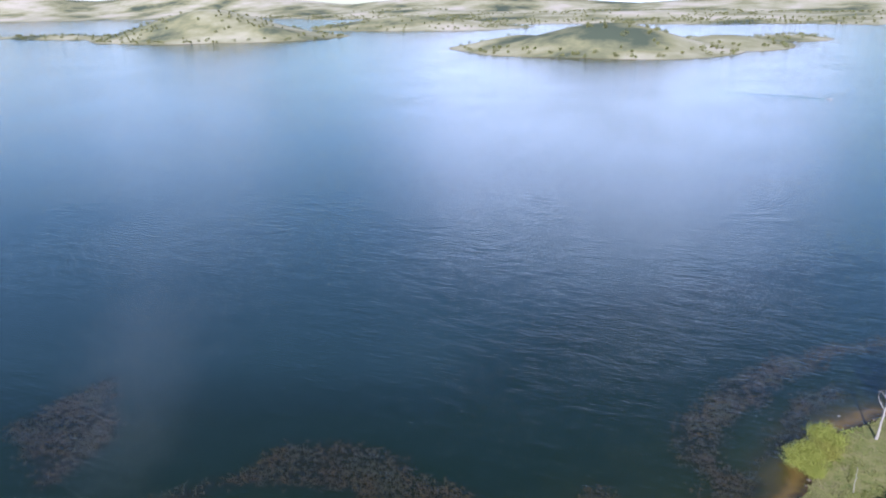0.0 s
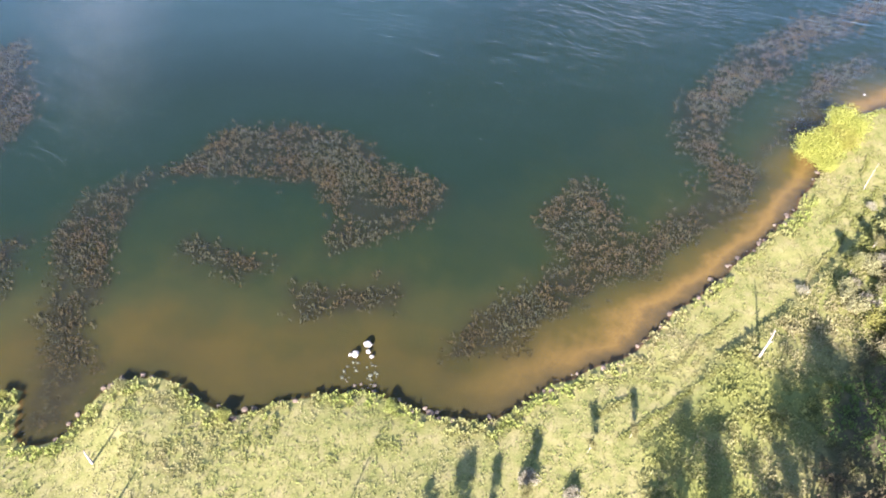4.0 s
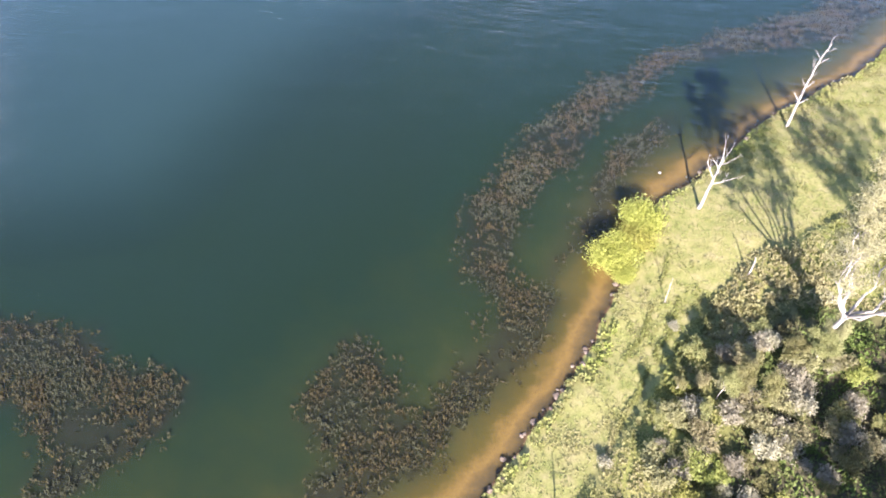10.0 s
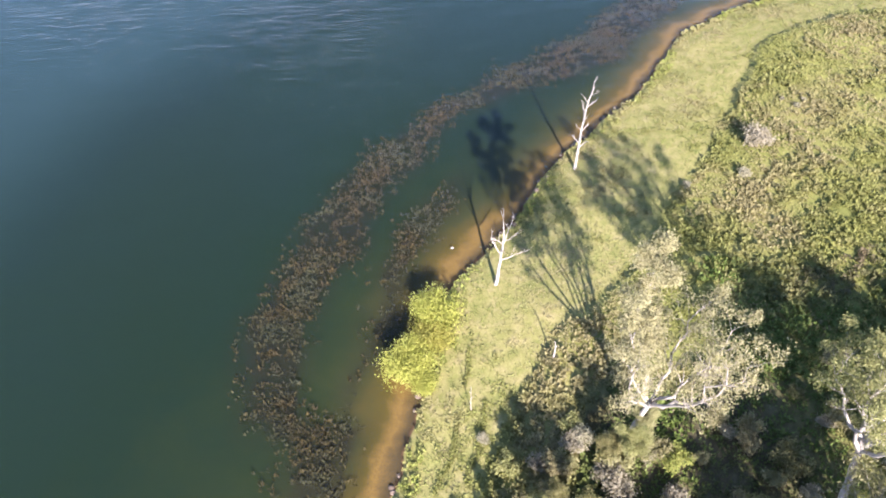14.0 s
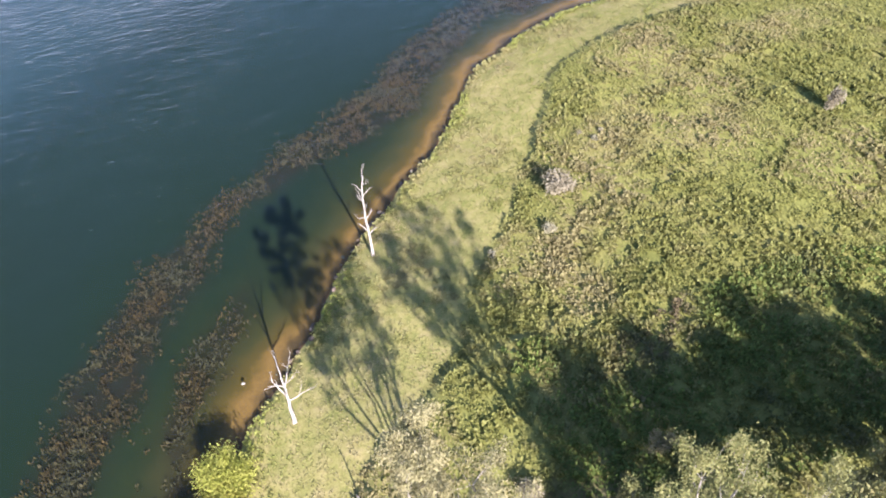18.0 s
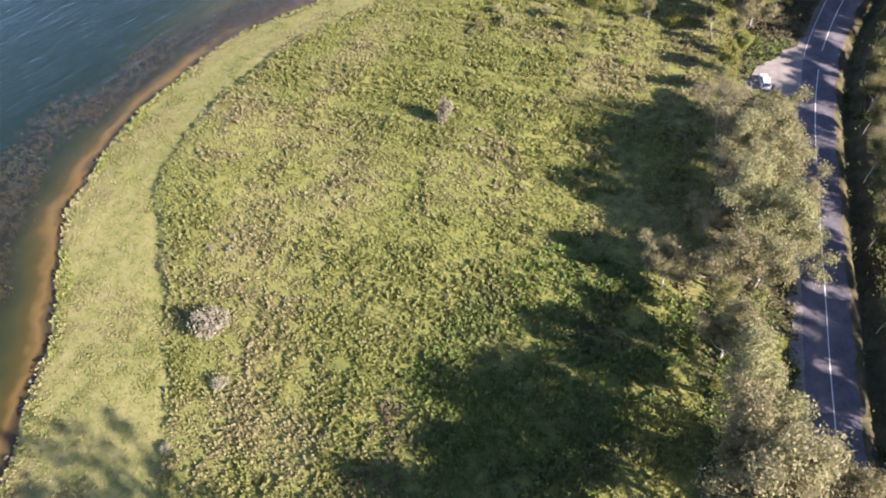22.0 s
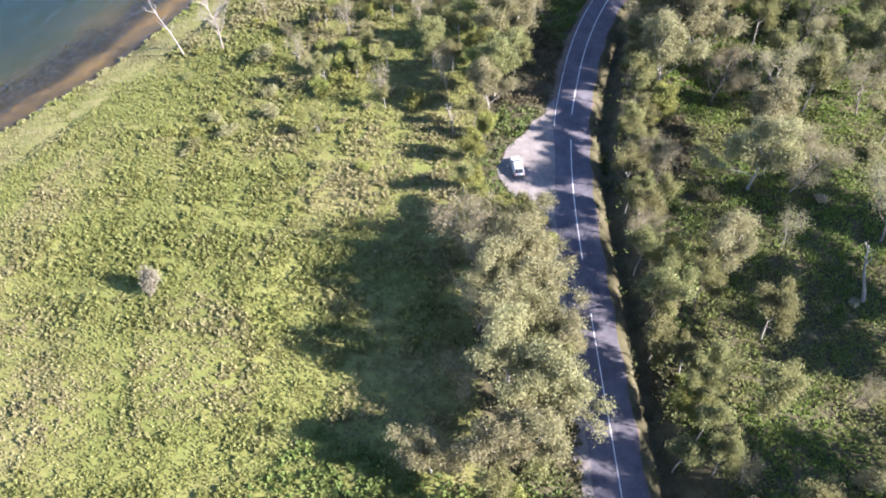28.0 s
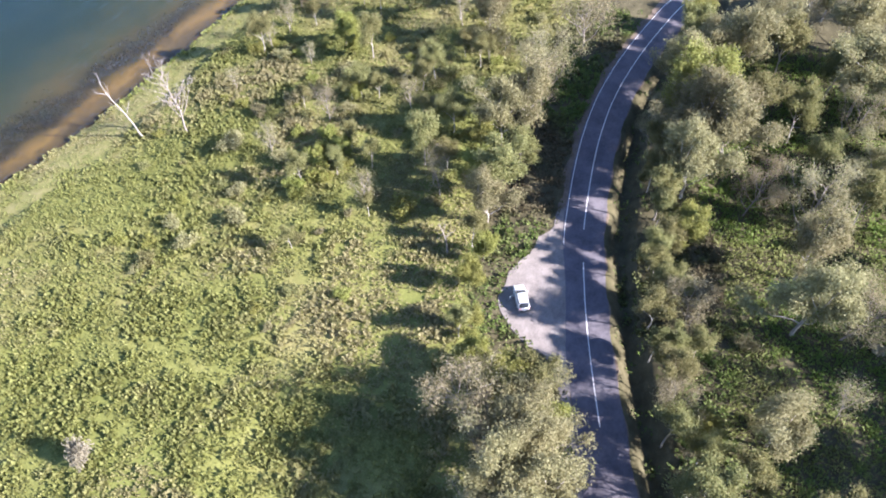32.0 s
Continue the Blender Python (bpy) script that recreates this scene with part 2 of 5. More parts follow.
def water_material():
    """Clear shallow lake: sky mirrored by Fresnel over the ripples, the bed seen through a faint green tint."""
    m, n, l, b = shader("lake_water")
    n.remove(b)
    pos = n.new("ShaderNodeNewGeometry").outputs["Position"]
    w1 = noise_tex(n, l, 0.7, 3, 0.55, pos, (0.45, 1.5, 1))
    w4 = noise_tex(n, l, 1.0, 2, 0.45, pos, (0.10, 0.58, 1))
    w3 = noise_tex(n, l, 0.13, 2, 0.5, pos, (0.6, 1.3, 1))
    w2 = noise_tex(n, l, 0.012, 3, 0.5, pos)
    amp = span(n, l, w2, 0.36, 0.6, 0.75, 1.0)
    bp = n.new("ShaderNodeBump")
    bp.inputs["Distance"].default_value = 0.19
    l.new(amp, bp.inputs["Strength"])
    l.new(math_node(n, l, "ADD", math_node(n, l, "ADD", math_node(n, l, "MULTIPLY", w1, 0.8), math_node(n, l, "MULTIPLY", w3, 1.2)), math_node(n, l, "MULTIPLY", w4, 0.75)), bp.inputs["Height"])
    gl = n.new("ShaderNodeBsdfGlossy")
    gl.inputs["Roughness"].default_value = 0.06
    tr = n.new("ShaderNodeBsdfTransparent")
    tr.inputs["Color"].default_value = (0.80, 0.93, 0.88, 1)
    # Schlick's curve for water, alike from above and below
    lw = n.new("ShaderNodeLayerWeight")
    lw.inputs["Blend"].default_value = 0.5
    for s in (gl, lw):
        l.new(bp.outputs["Normal"], s.inputs["Normal"])
    fr = math_node(n, l, "ADD", math_node(n, l, "MULTIPLY", math_node(n, l, "POWER", lw.outputs["Facing"], 4.0), 0.97), 0.022)
    mx = n.new("ShaderNodeMixShader")
    l.new(fr, mx.inputs[0])
    l.new(tr.outputs[0], mx.inputs[1])
    l.new(gl.outputs[0], mx.inputs[2])
    l.new(mx.outputs[0], n["Material Output"].inputs["Surface"])
    return m


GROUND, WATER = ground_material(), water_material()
BARK_PALE = simple("pale_bark", (0.21, 0.19, 0.165), (0.33, 0.31, 0.285), 1.5, 0.85, 0.3, obvar=0.1)
BARK_WHITE = simple("bleached_wood", (0.17, 0.152, 0.138), (0.28, 0.262, 0.245), 2.0, 0.85, 0.3)
BARK_DARK = simple("grey_brown_bark", (0.05, 0.04, 0.03), (0.12, 0.1, 0.08), 2.0, 0.9, 0.4, obvar=0.15)
TWIG_GREY = simple("grey_twigs", (0.15, 0.13, 0.115), (0.24, 0.215, 0.195), 2.0, 0.9, obvar=0.1)
LEAF_GREY = leafy("grey_green_leaves", [(0.175, 0.168, 0.080), (0.205, 0.194, 0.098), (0.245, 0.224, 0.124)], 0.42)
LEAF_STRAW = leafy("straw_green_leaves", [(0.18, 0.168, 0.084), (0.215, 0.196, 0.108), (0.25, 0.22, 0.138)], 0.42)
LEAF_OLIVE = leafy("olive_leaves", [(0.138, 0.144, 0.054), (0.172, 0.172, 0.068), (0.205, 0.192, 0.086)], 0.42)
LEAF_LIME = leafy("yellow_green_leaves", [(0.155, 0.174, 0.040), (0.192, 0.204, 0.054), (0.230, 0.226, 0.072)], 0.42)
LEAF_BUSH = leafy("lime_bush_leaves", [(0.20, 0.222, 0.042), (0.245, 0.258, 0.055), (0.285, 0.282, 0.075)], 0.42)
LEAF_PALE = leafy("pale_dry_leaves", [(0.215, 0.200, 0.140), (0.285, 0.266, 0.200), (0.180, 0.172, 0.105)], 0.42)
GRASS_FIELD = leafy("field_weeds", [(0.146, 0.160, 0.046), (0.178, 0.190, 0.059), (0.206, 0.210, 0.072), (0.164, 0.180, 0.050)], 0.52, 0, 0.7, [(0.206, 0.190, 0.088), (0.248, 0.222, 0.116), (0.220, 0.200, 0.098)])
GRASS_DRY = leafy("short_dry_grass", [(0.122, 0.150, 0.038), (0.152, 0.172, 0.050), (0.188, 0.188, 0.066)], 0.35, 0, 0.7, [(0.19, 0.175, 0.085), (0.225, 0.198, 0.11), (0.17, 0.165, 0.07)], 0.05)
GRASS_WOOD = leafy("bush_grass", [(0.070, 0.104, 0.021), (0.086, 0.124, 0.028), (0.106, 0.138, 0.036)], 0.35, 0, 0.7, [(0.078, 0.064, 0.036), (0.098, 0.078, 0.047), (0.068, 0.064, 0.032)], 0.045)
GRASS_EDGE = leafy("shore_edge_grass", [(0.150, 0.185, 0.040), (0.185, 0.215, 0.052), (0.215, 0.222, 0.068)], 0.42, 0, 0.7, [(0.21, 0.20, 0.085), (0.235, 0.215, 0.10)], 0.05)
GRASS_LUSH = leafy("lush_meadow_grass", [(0.088, 0.138, 0.024), (0.112, 0.168, 0.032), (0.142, 0.186, 0.044), (0.10, 0.150, 0.028)], 0.45, 0, 0.7, [(0.13, 0.15, 0.045), (0.16, 0.165, 0.06)], 0.06)
WEED = leafy("brown_water_weed", [(0.036, 0.022, 0.011), (0.054, 0.031, 0.013), (0.082, 0.045, 0.017), (0.028, 0.021, 0.012)], 0.2, 0, 0.8, [(0.040, 0.032, 0.018), (0.062, 0.045, 0.024), (0.030, 0.026, 0.017)], 0.12)
ASPHALT = simple("worn_asphalt", (0.057, 0.052, 0.064), (0.108, 0.100, 0.115), 0.35, 0.9, 0.2)
GRAVEL = simple("pale_pink_gravel", (0.118, 0.103, 0.096), (0.195, 0.175, 0.164), 0.7, 0.95, 0.4)
DIRT = simple("brown_dirt", (0.08, 0.06, 0.045), (0.14, 0.11, 0.085), 0.8, 0.95, 0.4)
PAINT = simple("white_road_paint", (0.413, 0.405, 0.39), (0.6, 0.593, 0.578), 2.5, 0.8)
ROCK = simple("shore_rock", (0.065, 0.046, 0.034), (0.14, 0.11, 0.088), 1.6, 0.9, 0.5, obvar=0.3)
ROCK_WHITE = simple("pale_rock", (0.17, 0.155, 0.14), (0.30, 0.285, 0.265), 1.6, 0.9, 0.5)
CAR_WHITE = simple("white_car_paint", (0.34, 0.35, 0.37), (0.38, 0.39, 0.41), 0.6, 0.25, spec=0.5)
GLASS = simple("dark_car_glass", (0.012, 0.014, 0.017), (0.02, 0.022, 0.026), 1.0, 0.06, spec=0.6)
RUBBER = simple("black_rubber", (0.015, 0.015, 0.016), (0.03, 0.03, 0.03), 5.0, 0.9)
ALLOY = simple("grey_alloy", (0.35, 0.36, 0.38), (0.50, 0.51, 0.53), 4.0, 0.35, metal=0.9)
LAMP_RED = simple("red_lamp_lens", (0.35, 0.01, 0.01), (0.45, 0.03, 0.02), 4.0, 0.2)
LAMP_CLEAR = simple("clear_lamp_lens", (0.55, 0.57, 0.6), (0.7, 0.72, 0.75), 4.0, 0.15)
POST_WOOD = simple("weathered_post_wood", (0.11, 0.095, 0.08), (0.19, 0.17, 0.15), 3.0, 0.9, 0.4)


# ---- building helpers ----
def mesh_from(name, verts, faces, material, smooth=False):
    me = bpy.data.meshes.new(name)
    me.from_pydata(verts, [], faces)
    me.materials.append(material)
    if smooth:
        me.polygons.foreach_set("use_smooth", [True] * len(me.polygons))
    me.update()
    return me


def quads(name, corner, material):
    """A mesh of loose faces: corner is an array (count, corners, 3)."""
    k, c = corner.shape[:2]
    me = bpy.data.meshes.new(name)
    me.vertices.add(k * c)
    me.vertices.foreach_set("co", np.ascontiguousarray(corner, dtype=np.float32).ravel())
    me.loops.add(k * c)
    me.loops.foreach_set("vertex_index", np.arange(k * c, dtype=np.int32))
    me.polygons.add(k)
    me.polygons.foreach_set("loop_start", np.arange(0, k * c, c, dtype=np.int32))
    me.materials.append(material)
    me.update(calc_edges=True)
    me.validate()
    return me


def under(ob, parent):
    ob.parent = parent
    return ob


def part(name, bm, material, parent, label=""):
    me = bpy.data.meshes.new(name)
    bm.to_mesh(me)
    bm.free()
    me.materials.append(material)
    return tagged(under(new(name, me), parent), label)


def box(sx, sy, sz, at=(0, 0, 0), bevel=0.0, taper=1.0):
    bm = bmesh.new()
    bmesh.ops.create_cube(bm, size=1)
    for v in bm.verts:
        k = taper if v.co.z > 0 else 1.0
        v.co = Vector((v.co.x * sx * k + at[0], v.co.y * sy * k + at[1], v.co.z * sz + at[2]))
    if bevel:
        bmesh.ops.bevel(bm, geom=bm.edges[:], offset=bevel, segments=2, affect="EDGES")
    return bm


def leaf_cloud(rng, centres, radius, per, size, droop=0.3, flat=1.0):
    """Three-cornered leaves scattered round centres, facing mostly out of their clump. Returns corners (count, 3, 3)."""
    c = np.repeat(np.asarray(centres, float), per, axis=0)
    r = np.repeat(np.asarray(radius, float) * np.ones(len(centres)), per)[:, None]
    off = rng.normal(size=c.shape)
    off *= (rng.uniform(0.05, 1, (len(c), 1)) ** 0.6) / (np.linalg.norm(off, axis=1)[:, None] + 1e-9)
    nrm = off * 0.5 + rng.normal(size=c.shape) * 0.7 + np.array([0, 0, 0.3])
    c = c + off * r * np.array([0.9, 0.9, 0.7 * flat]) + rng.normal(size=c.shape) * r * 0.27
    u = np.cross(nrm, rng.normal(size=c.shape))
    u /= np.linalg.norm(u, axis=1)[:, None] + 1e-9
    u[:, 2] -= droop * 0.5
    w = np.cross(nrm, u)
    w /= np.linalg.norm(w, axis=1)[:, None] + 1e-9
    s = size * rng.uniform(0.6, 1.4, len(c))[:, None]
    u, w = u * s * 0.55, w * s * 0.33
    return np.stack([c - u, c + w + u * 0.3, c + u - w * 0.6], 1)


def tube(verts, faces, pts, radii, sides=6):
    """Adds a tapered tube along pts to the lists."""
    base = len(verts)
    for k, (p, r) in enumerate(zip(pts, radii)):
        d = (pts[min(k + 1, len(pts) - 1)] - pts[max(k - 1, 0)]).normalized()
        side = d.cross(Vector((0.31, 0.87, 0.38))).normalized()
        up = d.cross(side)
        for s in range(sides):
            a = 2 * math.pi * s / sides
            verts.append(p + (side * math.cos(a) + up * math.sin(a)) * r)
    for k in range(len(pts) - 1):
        for s in range(sides):
            a, b = base + k * sides + s, base + k * sides + (s + 1) % sides
            faces.append((a, b, b + sides, a + sides))
    faces.append(tuple(base + (len(pts) - 1) * sides + s for s in range(sides)))


def bent(rnd, p, d, length, steps, wander, rise):
    """A crooked branch path from p along d."""
    pts, d = [p.copy()], d.normalized()
    for _ in range(steps):
        d = (d + Vector((rnd.uniform(-1, 1), rnd.uniform(-1, 1), rnd.uniform(-1, 1) + rise)) * wander).normalized()
        pts.append(pts[-1] + d * (length / steps))
    return pts


# ---- the lie of the land ----
SHORE = [(-3000, -900), (-900, -330), (-400, -140), (-220, -80), (-150, -58), (-118, -47), (-110, -44), (-106.5, -40), (-104.5, -36), (-101.5, -40), (-98.5, -43.2), (-94.5, -42.8), (-92.5, -39.5), (-92.6, -33.8),
         (-90, -29), (-82, -26.7), (-76, -28), (-71, -28.3), (-69, -25.7), (-60, -19.2), (-54.8, -16.8), (-46, -17), (-40.5, -16.2), (-34.8, -13.4),
         (-31, -7.7), (-25.3, -1.3), (-19.8, 3.3), (-15.9, 12.4), (-5.7, 30.6), (2, 47.5), (5, 57), (11.7, 77.6), (17, 85)]
SHORE += [(26, 95.2), (35.1, 107.8), (44.2, 116), (52, 123.8), (58.2, 128.8), (61, 133.3), (68, 142), (76, 151.8), (97.3, 163), (118, 167.2), (135, 167.6), (153, 162.4), (178, 155.2), (207, 151.8),
          (235, 150), (300, 152), (420, 190), (700, 330), (1600, 900), (3500, 1500)]
ROAD = [(-80, -125), (-10, -62), (30, -22), (70, 7), (108.8, 25.6), (132, 35.6), (148.4, 42.5), (166.9, 49.9), (180, 54.2), (190, 56.6), (207.8, 58.9), (224.3, 58.8), (243.8, 55.6), (262, 50), (300, 32), (380, -20)]


def smooth_line(pts, step):
    """Catmull-Rom through pts, resampled at even steps."""
    p = np.array(pts, float)
    p = np.vstack([2 * p[0] - p[1], p, 2 * p[-1] - p[-2]])
    out = []
    for a, b, c, d in zip(p, p[1:], p[2:], p[3:]):
        k = max(2, int(np.linalg.norm(c - b) / step * 2))
        t = np.linspace(0, 1, k, endpoint=False)[:, None]
        out.append(0.5 * (2 * b + (c - a) * t + (2 * a - 5 * b + 4 * c - d) * t**2 + (3 * b - a - 3 * c + d) * t**3))
    q = np.vstack(out + [p[-2:-1]])
    s = np.r_[0, np.cumsum(np.linalg.norm(np.diff(q, axis=0), axis=1))]
    e = np.linspace(0, s[-1], int(s[-1] / step) + 1)
    return np.stack([np.interp(e, s, q[:, 0]), np.interp(e, s, q[:, 1])], 1)


ROAD_LINE = smooth_line(ROAD, 1.0)
ROAD_COARSE = ROAD_LINE[::4]
_fine = smooth_line(SHORE[4:-4], 2.5)
SHORE_LINE = np.vstack([np.array(SHORE[:4], float), _fine, np.array(SHORE[-4:], float)])


def wobble(x, y, scale, seed=0):
    """Cheap smooth noise of about -1..1."""
    s = 0.0
    for k, (a, b, ph) in enumerate(((1.0, 0.31, 0.3), (-0.43, 0.97, 1.7), (0.71, -0.83, 4.1), (0.17, 1.63, 2.2), (1.77, 0.41, 5.3))):
        s = s + np.sin((a * x + b * y) / scale + ph + seed * 1.3 * (k + 1)) * (0.32 - 0.03 * k)
    return s


def line_distance(x, y, line):
    """Distance to a polyline, the side (+ to its right) and how far along it the nearest point lies."""
    if x.size < 64:
        p = np.asarray(line, float)
        a, d = p[:-1], p[1:] - p[:-1]
        ln = np.hypot(d[:, 0], d[:, 1])
        fx, fy = x.ravel()[:, None] - a[:, 0], y.ravel()[:, None] - a[:, 1]
        t = np.clip((fx * d[:, 0] + fy * d[:, 1]) / (ln * ln), 0, 1)
        ex, ey = fx - t * d[:, 0], fy - t * d[:, 1]
        d2 = ex * ex + ey * ey
        k = d2.argmin(1)
        r = np.arange(len(k))
        run = np.r_[0, np.cumsum(ln)[:-1]]
        return (np.sqrt(d2[r, k]).reshape(x.shape), np.sign(d[k, 1] * ex[r, k] - d[k, 0] * ey[r, k]).reshape(x.shape), (run[k] + t[r, k] * ln[k]).reshape(x.shape))
    best = np.full(x.shape, 1e18)
    side, along = np.zeros(x.shape), np.zeros(x.shape)
    run = 0.0
    for (ax, ay), (bx, by) in zip(line[:-1], line[1:]):
        dx, dy = bx - ax, by - ay
        ln = math.hypot(dx, dy)
        t = np.clip(((x - ax) * dx + (y - ay) * dy) / (ln * ln), 0, 1)
        ex, ey = x - ax - t * dx, y - ay - t * dy
        d2 = ex * ex + ey * ey
        m = d2 < best
        best = np.where(m, d2, best)
        side = np.where(m, dy * ex - dx * ey, side)
        along = np.where(m, run + t * ln, along)
        run += ln
    return np.sqrt(best), np.sign(side), along


def sstep(v, a, b):
    t = np.clip((v - a) / (b - a), 0, 1)
    return t * t * (3 - 2 * t)


def inside(x, y, poly):
    r = np.zeros(x.shape, bool)
    for (ax, ay), (bx, by) in zip(poly, poly[1:] + poly[:1]):
        c = (ay > y) != (by > y)
        r ^= c & (x < (bx - ax) * (y - ay) / (by - ay + 1e-12) + ax)
    return r


LAND = [tuple(p) for p in SHORE_LINE] + [(6000.0, 1500.0), (6000.0, -5000.0), (-6000.0, -5000.0), (-6000.0, -900.0)]
FAR_HILLS = [(-1350, 1450, 225, 150, 70), (-1180, 1400, 140, 75, 36), (-1850, 1365, 250, 55, 9), (-1010, 1960, 260, 150, 34), (-265, 1190, 155, 112, 46), (-420, 1225, 110, 88, 22), (-75, 1330, 110, 130, 17), (25, 1520, 75, 120, 7),
             (-450, 2600, 800, 350, 26), (650, 2480, 700, 330, 26), (-1500, 2950, 500, 240, 30), (-3300, 3500, 1100, 420, 122), (-1500, 3700, 900, 430, 84), (350, 3700, 1000, 450, 74), (-4200, 3100, 600, 420, 128), (1700, 3300, 900, 500, 80)]
SHORE_COARSE = smooth_line(SHORE[4:-4], 6.0)
STRIP_S = (0.0, 125.0, 137.0, 152.0, 165.0, 209.0, 235.0, 262.0, 290.0, 300.0, 312.0, 350.0, 410.0, 440.0, 500.0)
STRIP_W = (58.0, 57.0, 35.0, 15.0, 10.5, 12.0, 19.0, 25.0, 22.8, 22.6, 19.2, 17.6, 17.0, 12.0, 10.0)


def strip_width(x, y):
    """Width of the short-grass strip, by how far along the shore a place lies."""
    x, y = np.broadcast_arrays(np.asarray(x, float), np.asarray(y, float))
    return np.interp(line_distance(x, y, SHORE_COARSE)[2], STRIP_S, STRIP_W)


def lie(x, y):
    """Height, distance inland (negative in the lake) and bushland share at arrays x, y."""
    d, _, _ = line_distance(x, y, SHORE_LINE)
    inland = np.where(inside(x, y, LAND), d, -d)
    edge = inland + 0.7 * wobble(x, y, 1.9) * sstep(np.abs(inland), 25, 3)
    bank = 0.42 * sstep(edge, -0.15, 0.75)
    up = bank + 10.6 * (1 - np.exp(-np.maximum(edge, 0) / 50.0)) - 0.1
    up = up + (0.22 * wobble(x, y, 9.0, 1) + 0.5 * wobble(x, y, 33.0, 2)) * sstep(inland, 4, 22)
    # an old worn bank along the upper edge of the grassy strip
    wide = strip_width(x, y)
    up = up + 0.55 * sstep(inland - wide - 1.2 * wobble(x, y, 6.0, 4), -0.3, 0.5) * sstep(wobble(x, y, 10.0, 6), -0.45, -0.1) - 0.1 * sstep(np.abs(inland - wide + 0.5), 1.1, 0.2)
    shelf = 0.10 + 0.08 * sstep(x, -45, 0) + 0.06 * sstep(x, 5, 30) - 0.155 * sstep(x, 80, 150)
    out = np.maximum(-edge, 0)
    down = -2.4 * (1 - np.exp(-out * shelf * 0.42 / 1.6)) - 0.05 * np.maximum(out - 75, 0) - 0.05
    down = np.maximum(down, -14)
    z = np.where(edge > 0, np.maximum(up, 0.0), down)
    rd, rs, _ = line_distance(x, y, ROAD_COARSE)
    rz = 9.6 + 0 * x
    z = z + (rz - 0.10 - z) * sstep(rd, 16, 4.6)
    z = z + (rz - 0.10 - z) * sstep(np.hypot((x - 172.5) * 0.75, y - 58.5), 13, 8.5)
    drain = sstep(np.abs(rd * rs - 5.9), 2.1, 0.5)
    z = z - 1.7 * drain
    far = np.full(x.shape, -6.0)
    for hx, hy, sx, sy, hh in FAR_HILLS:
        q = ((x - hx) / sx) ** 2 + ((y - hy) / sy) ** 2
        far = np.maximum(far, (hh + 6) * np.exp(-q * 0.9) - 6 + 2.5 * wobble(x, y, 60.0, 3))
    z = np.where(y > 700, np.maximum(z, far), z)
    wood = sstep(rd * rs, -2.5, 4.5) + sstep(rd, 17.5, 15.5) * (rs < 0)
    wood = np.clip(np.maximum(wood, sstep(inland, 20, 28) * sstep(x, 74, 48) * sstep(x, 2, 12) * sstep(y, 60, 50)), 0, 1)
    return z, inland, np.clip(wood, 0, 1)


def height(x, y):
    z, _, _ = lie(np.array([float(x)]), np.array([float(y)]))
    return float(z[0])


def graded(lo, hi, step, far_lo, far_hi, max_lo, max_hi):
    """Even lines from lo to hi, ever wider ones outside."""
    out = list(np.arange(lo, hi + 0.01, step))
    for sgn, far, mx in ((-1, far_lo, max_lo), (1, far_hi, max_hi)):
        v, s = (lo if sgn < 0 else hi), step
        while sgn * v < sgn * far:
            s = min(s * 1.13, mx if sgn * v < 2400 else 160)
            v += sgn * s
            out.append(v)
    return np.array(sorted(out))


# outlines of the weed beds on the lake floor
BEDS = [[(-113.2, 12.4), (-109.3, 27.9), (-97.6, 34.6), (-82.6, 35.2), (-73.5, 29.8), (-61.3, 29), (-61.5, 21.8), (-68.3, 10.1), (-73.6, 6.5), (-77, 15.8), (-85.7, 20.3), (-97.3, 19.6), (-107.3, 13.8)],
        [(-114, 14), (-117.7, 5.1), (-110.9, -9), (-103, -23.1), (-93.5, -38.4), (-98.4, -40.4), (-110.6, -23.4), (-125.1, -4.8), (-118, 8)],
        [(-178, 40), (-151.9, 15.7), (-150.5, -4), (-180, 10)], [(-128, -10.9), (-121.8, -25), (-124, -31), (-136, -21)],
        [(-41.7, 33), (-35.6, 40.8), (-28.5, 34.8), (-23.3, 25.5), (-26.9, 13.8), (-33.3, 7.1), (-40.1, -3.3), (-46.4, -8.2), (-44.4, 0.1), (-38.9, 11.9), (-34, 21.2), (-40.5, 26.7)]]
BEDS2 = [[(-23.3, 20), (-11.5, 36.6), (-7.9, 44.9), (-3.9, 54.3), (-8.4, 56.3), (-15, 60.5), (-20.2, 62.2), (-20.2, 58.5), (-12.6, 52.4), (-15.9, 40.7), (-28, 24)],
         [(-20.7, 58), (-22.4, 78.1), (-15.1, 90.3), (-7.1, 109.3), (12.7, 129.8), (29.5, 142.6), (59.9, 159.1), (61.8, 149.2), (39.4, 137.9), (17.6, 127.7), (2.2, 105.7), (-8.5, 84.6), (-14.5, 67.1), (-12.9, 57.4)],
         [(-4, 62.6), (0.8, 84.5), (7.6, 99.2), (16.1, 107.3), (13.2, 99.1), (5, 84.5), (-1.3, 69.3), (-4.9, 58.3)], [(48, 152), (66.9, 170), (85.9, 182.4), (100, 184), (72.7, 162.3), (59.3, 146.4), (46.2, 138), (38, 140)],
         [(90, 176), (118, 184), (150, 176), (190, 167), (230, 162), (228, 158), (185, 161), (150, 168), (120, 174), (95, 170)], [(-98, -1), (-82, 0), (-84, -4), (-98, -5)], [(-76, -4), (-60, 3), (-58, -1), (-72, -8)]]


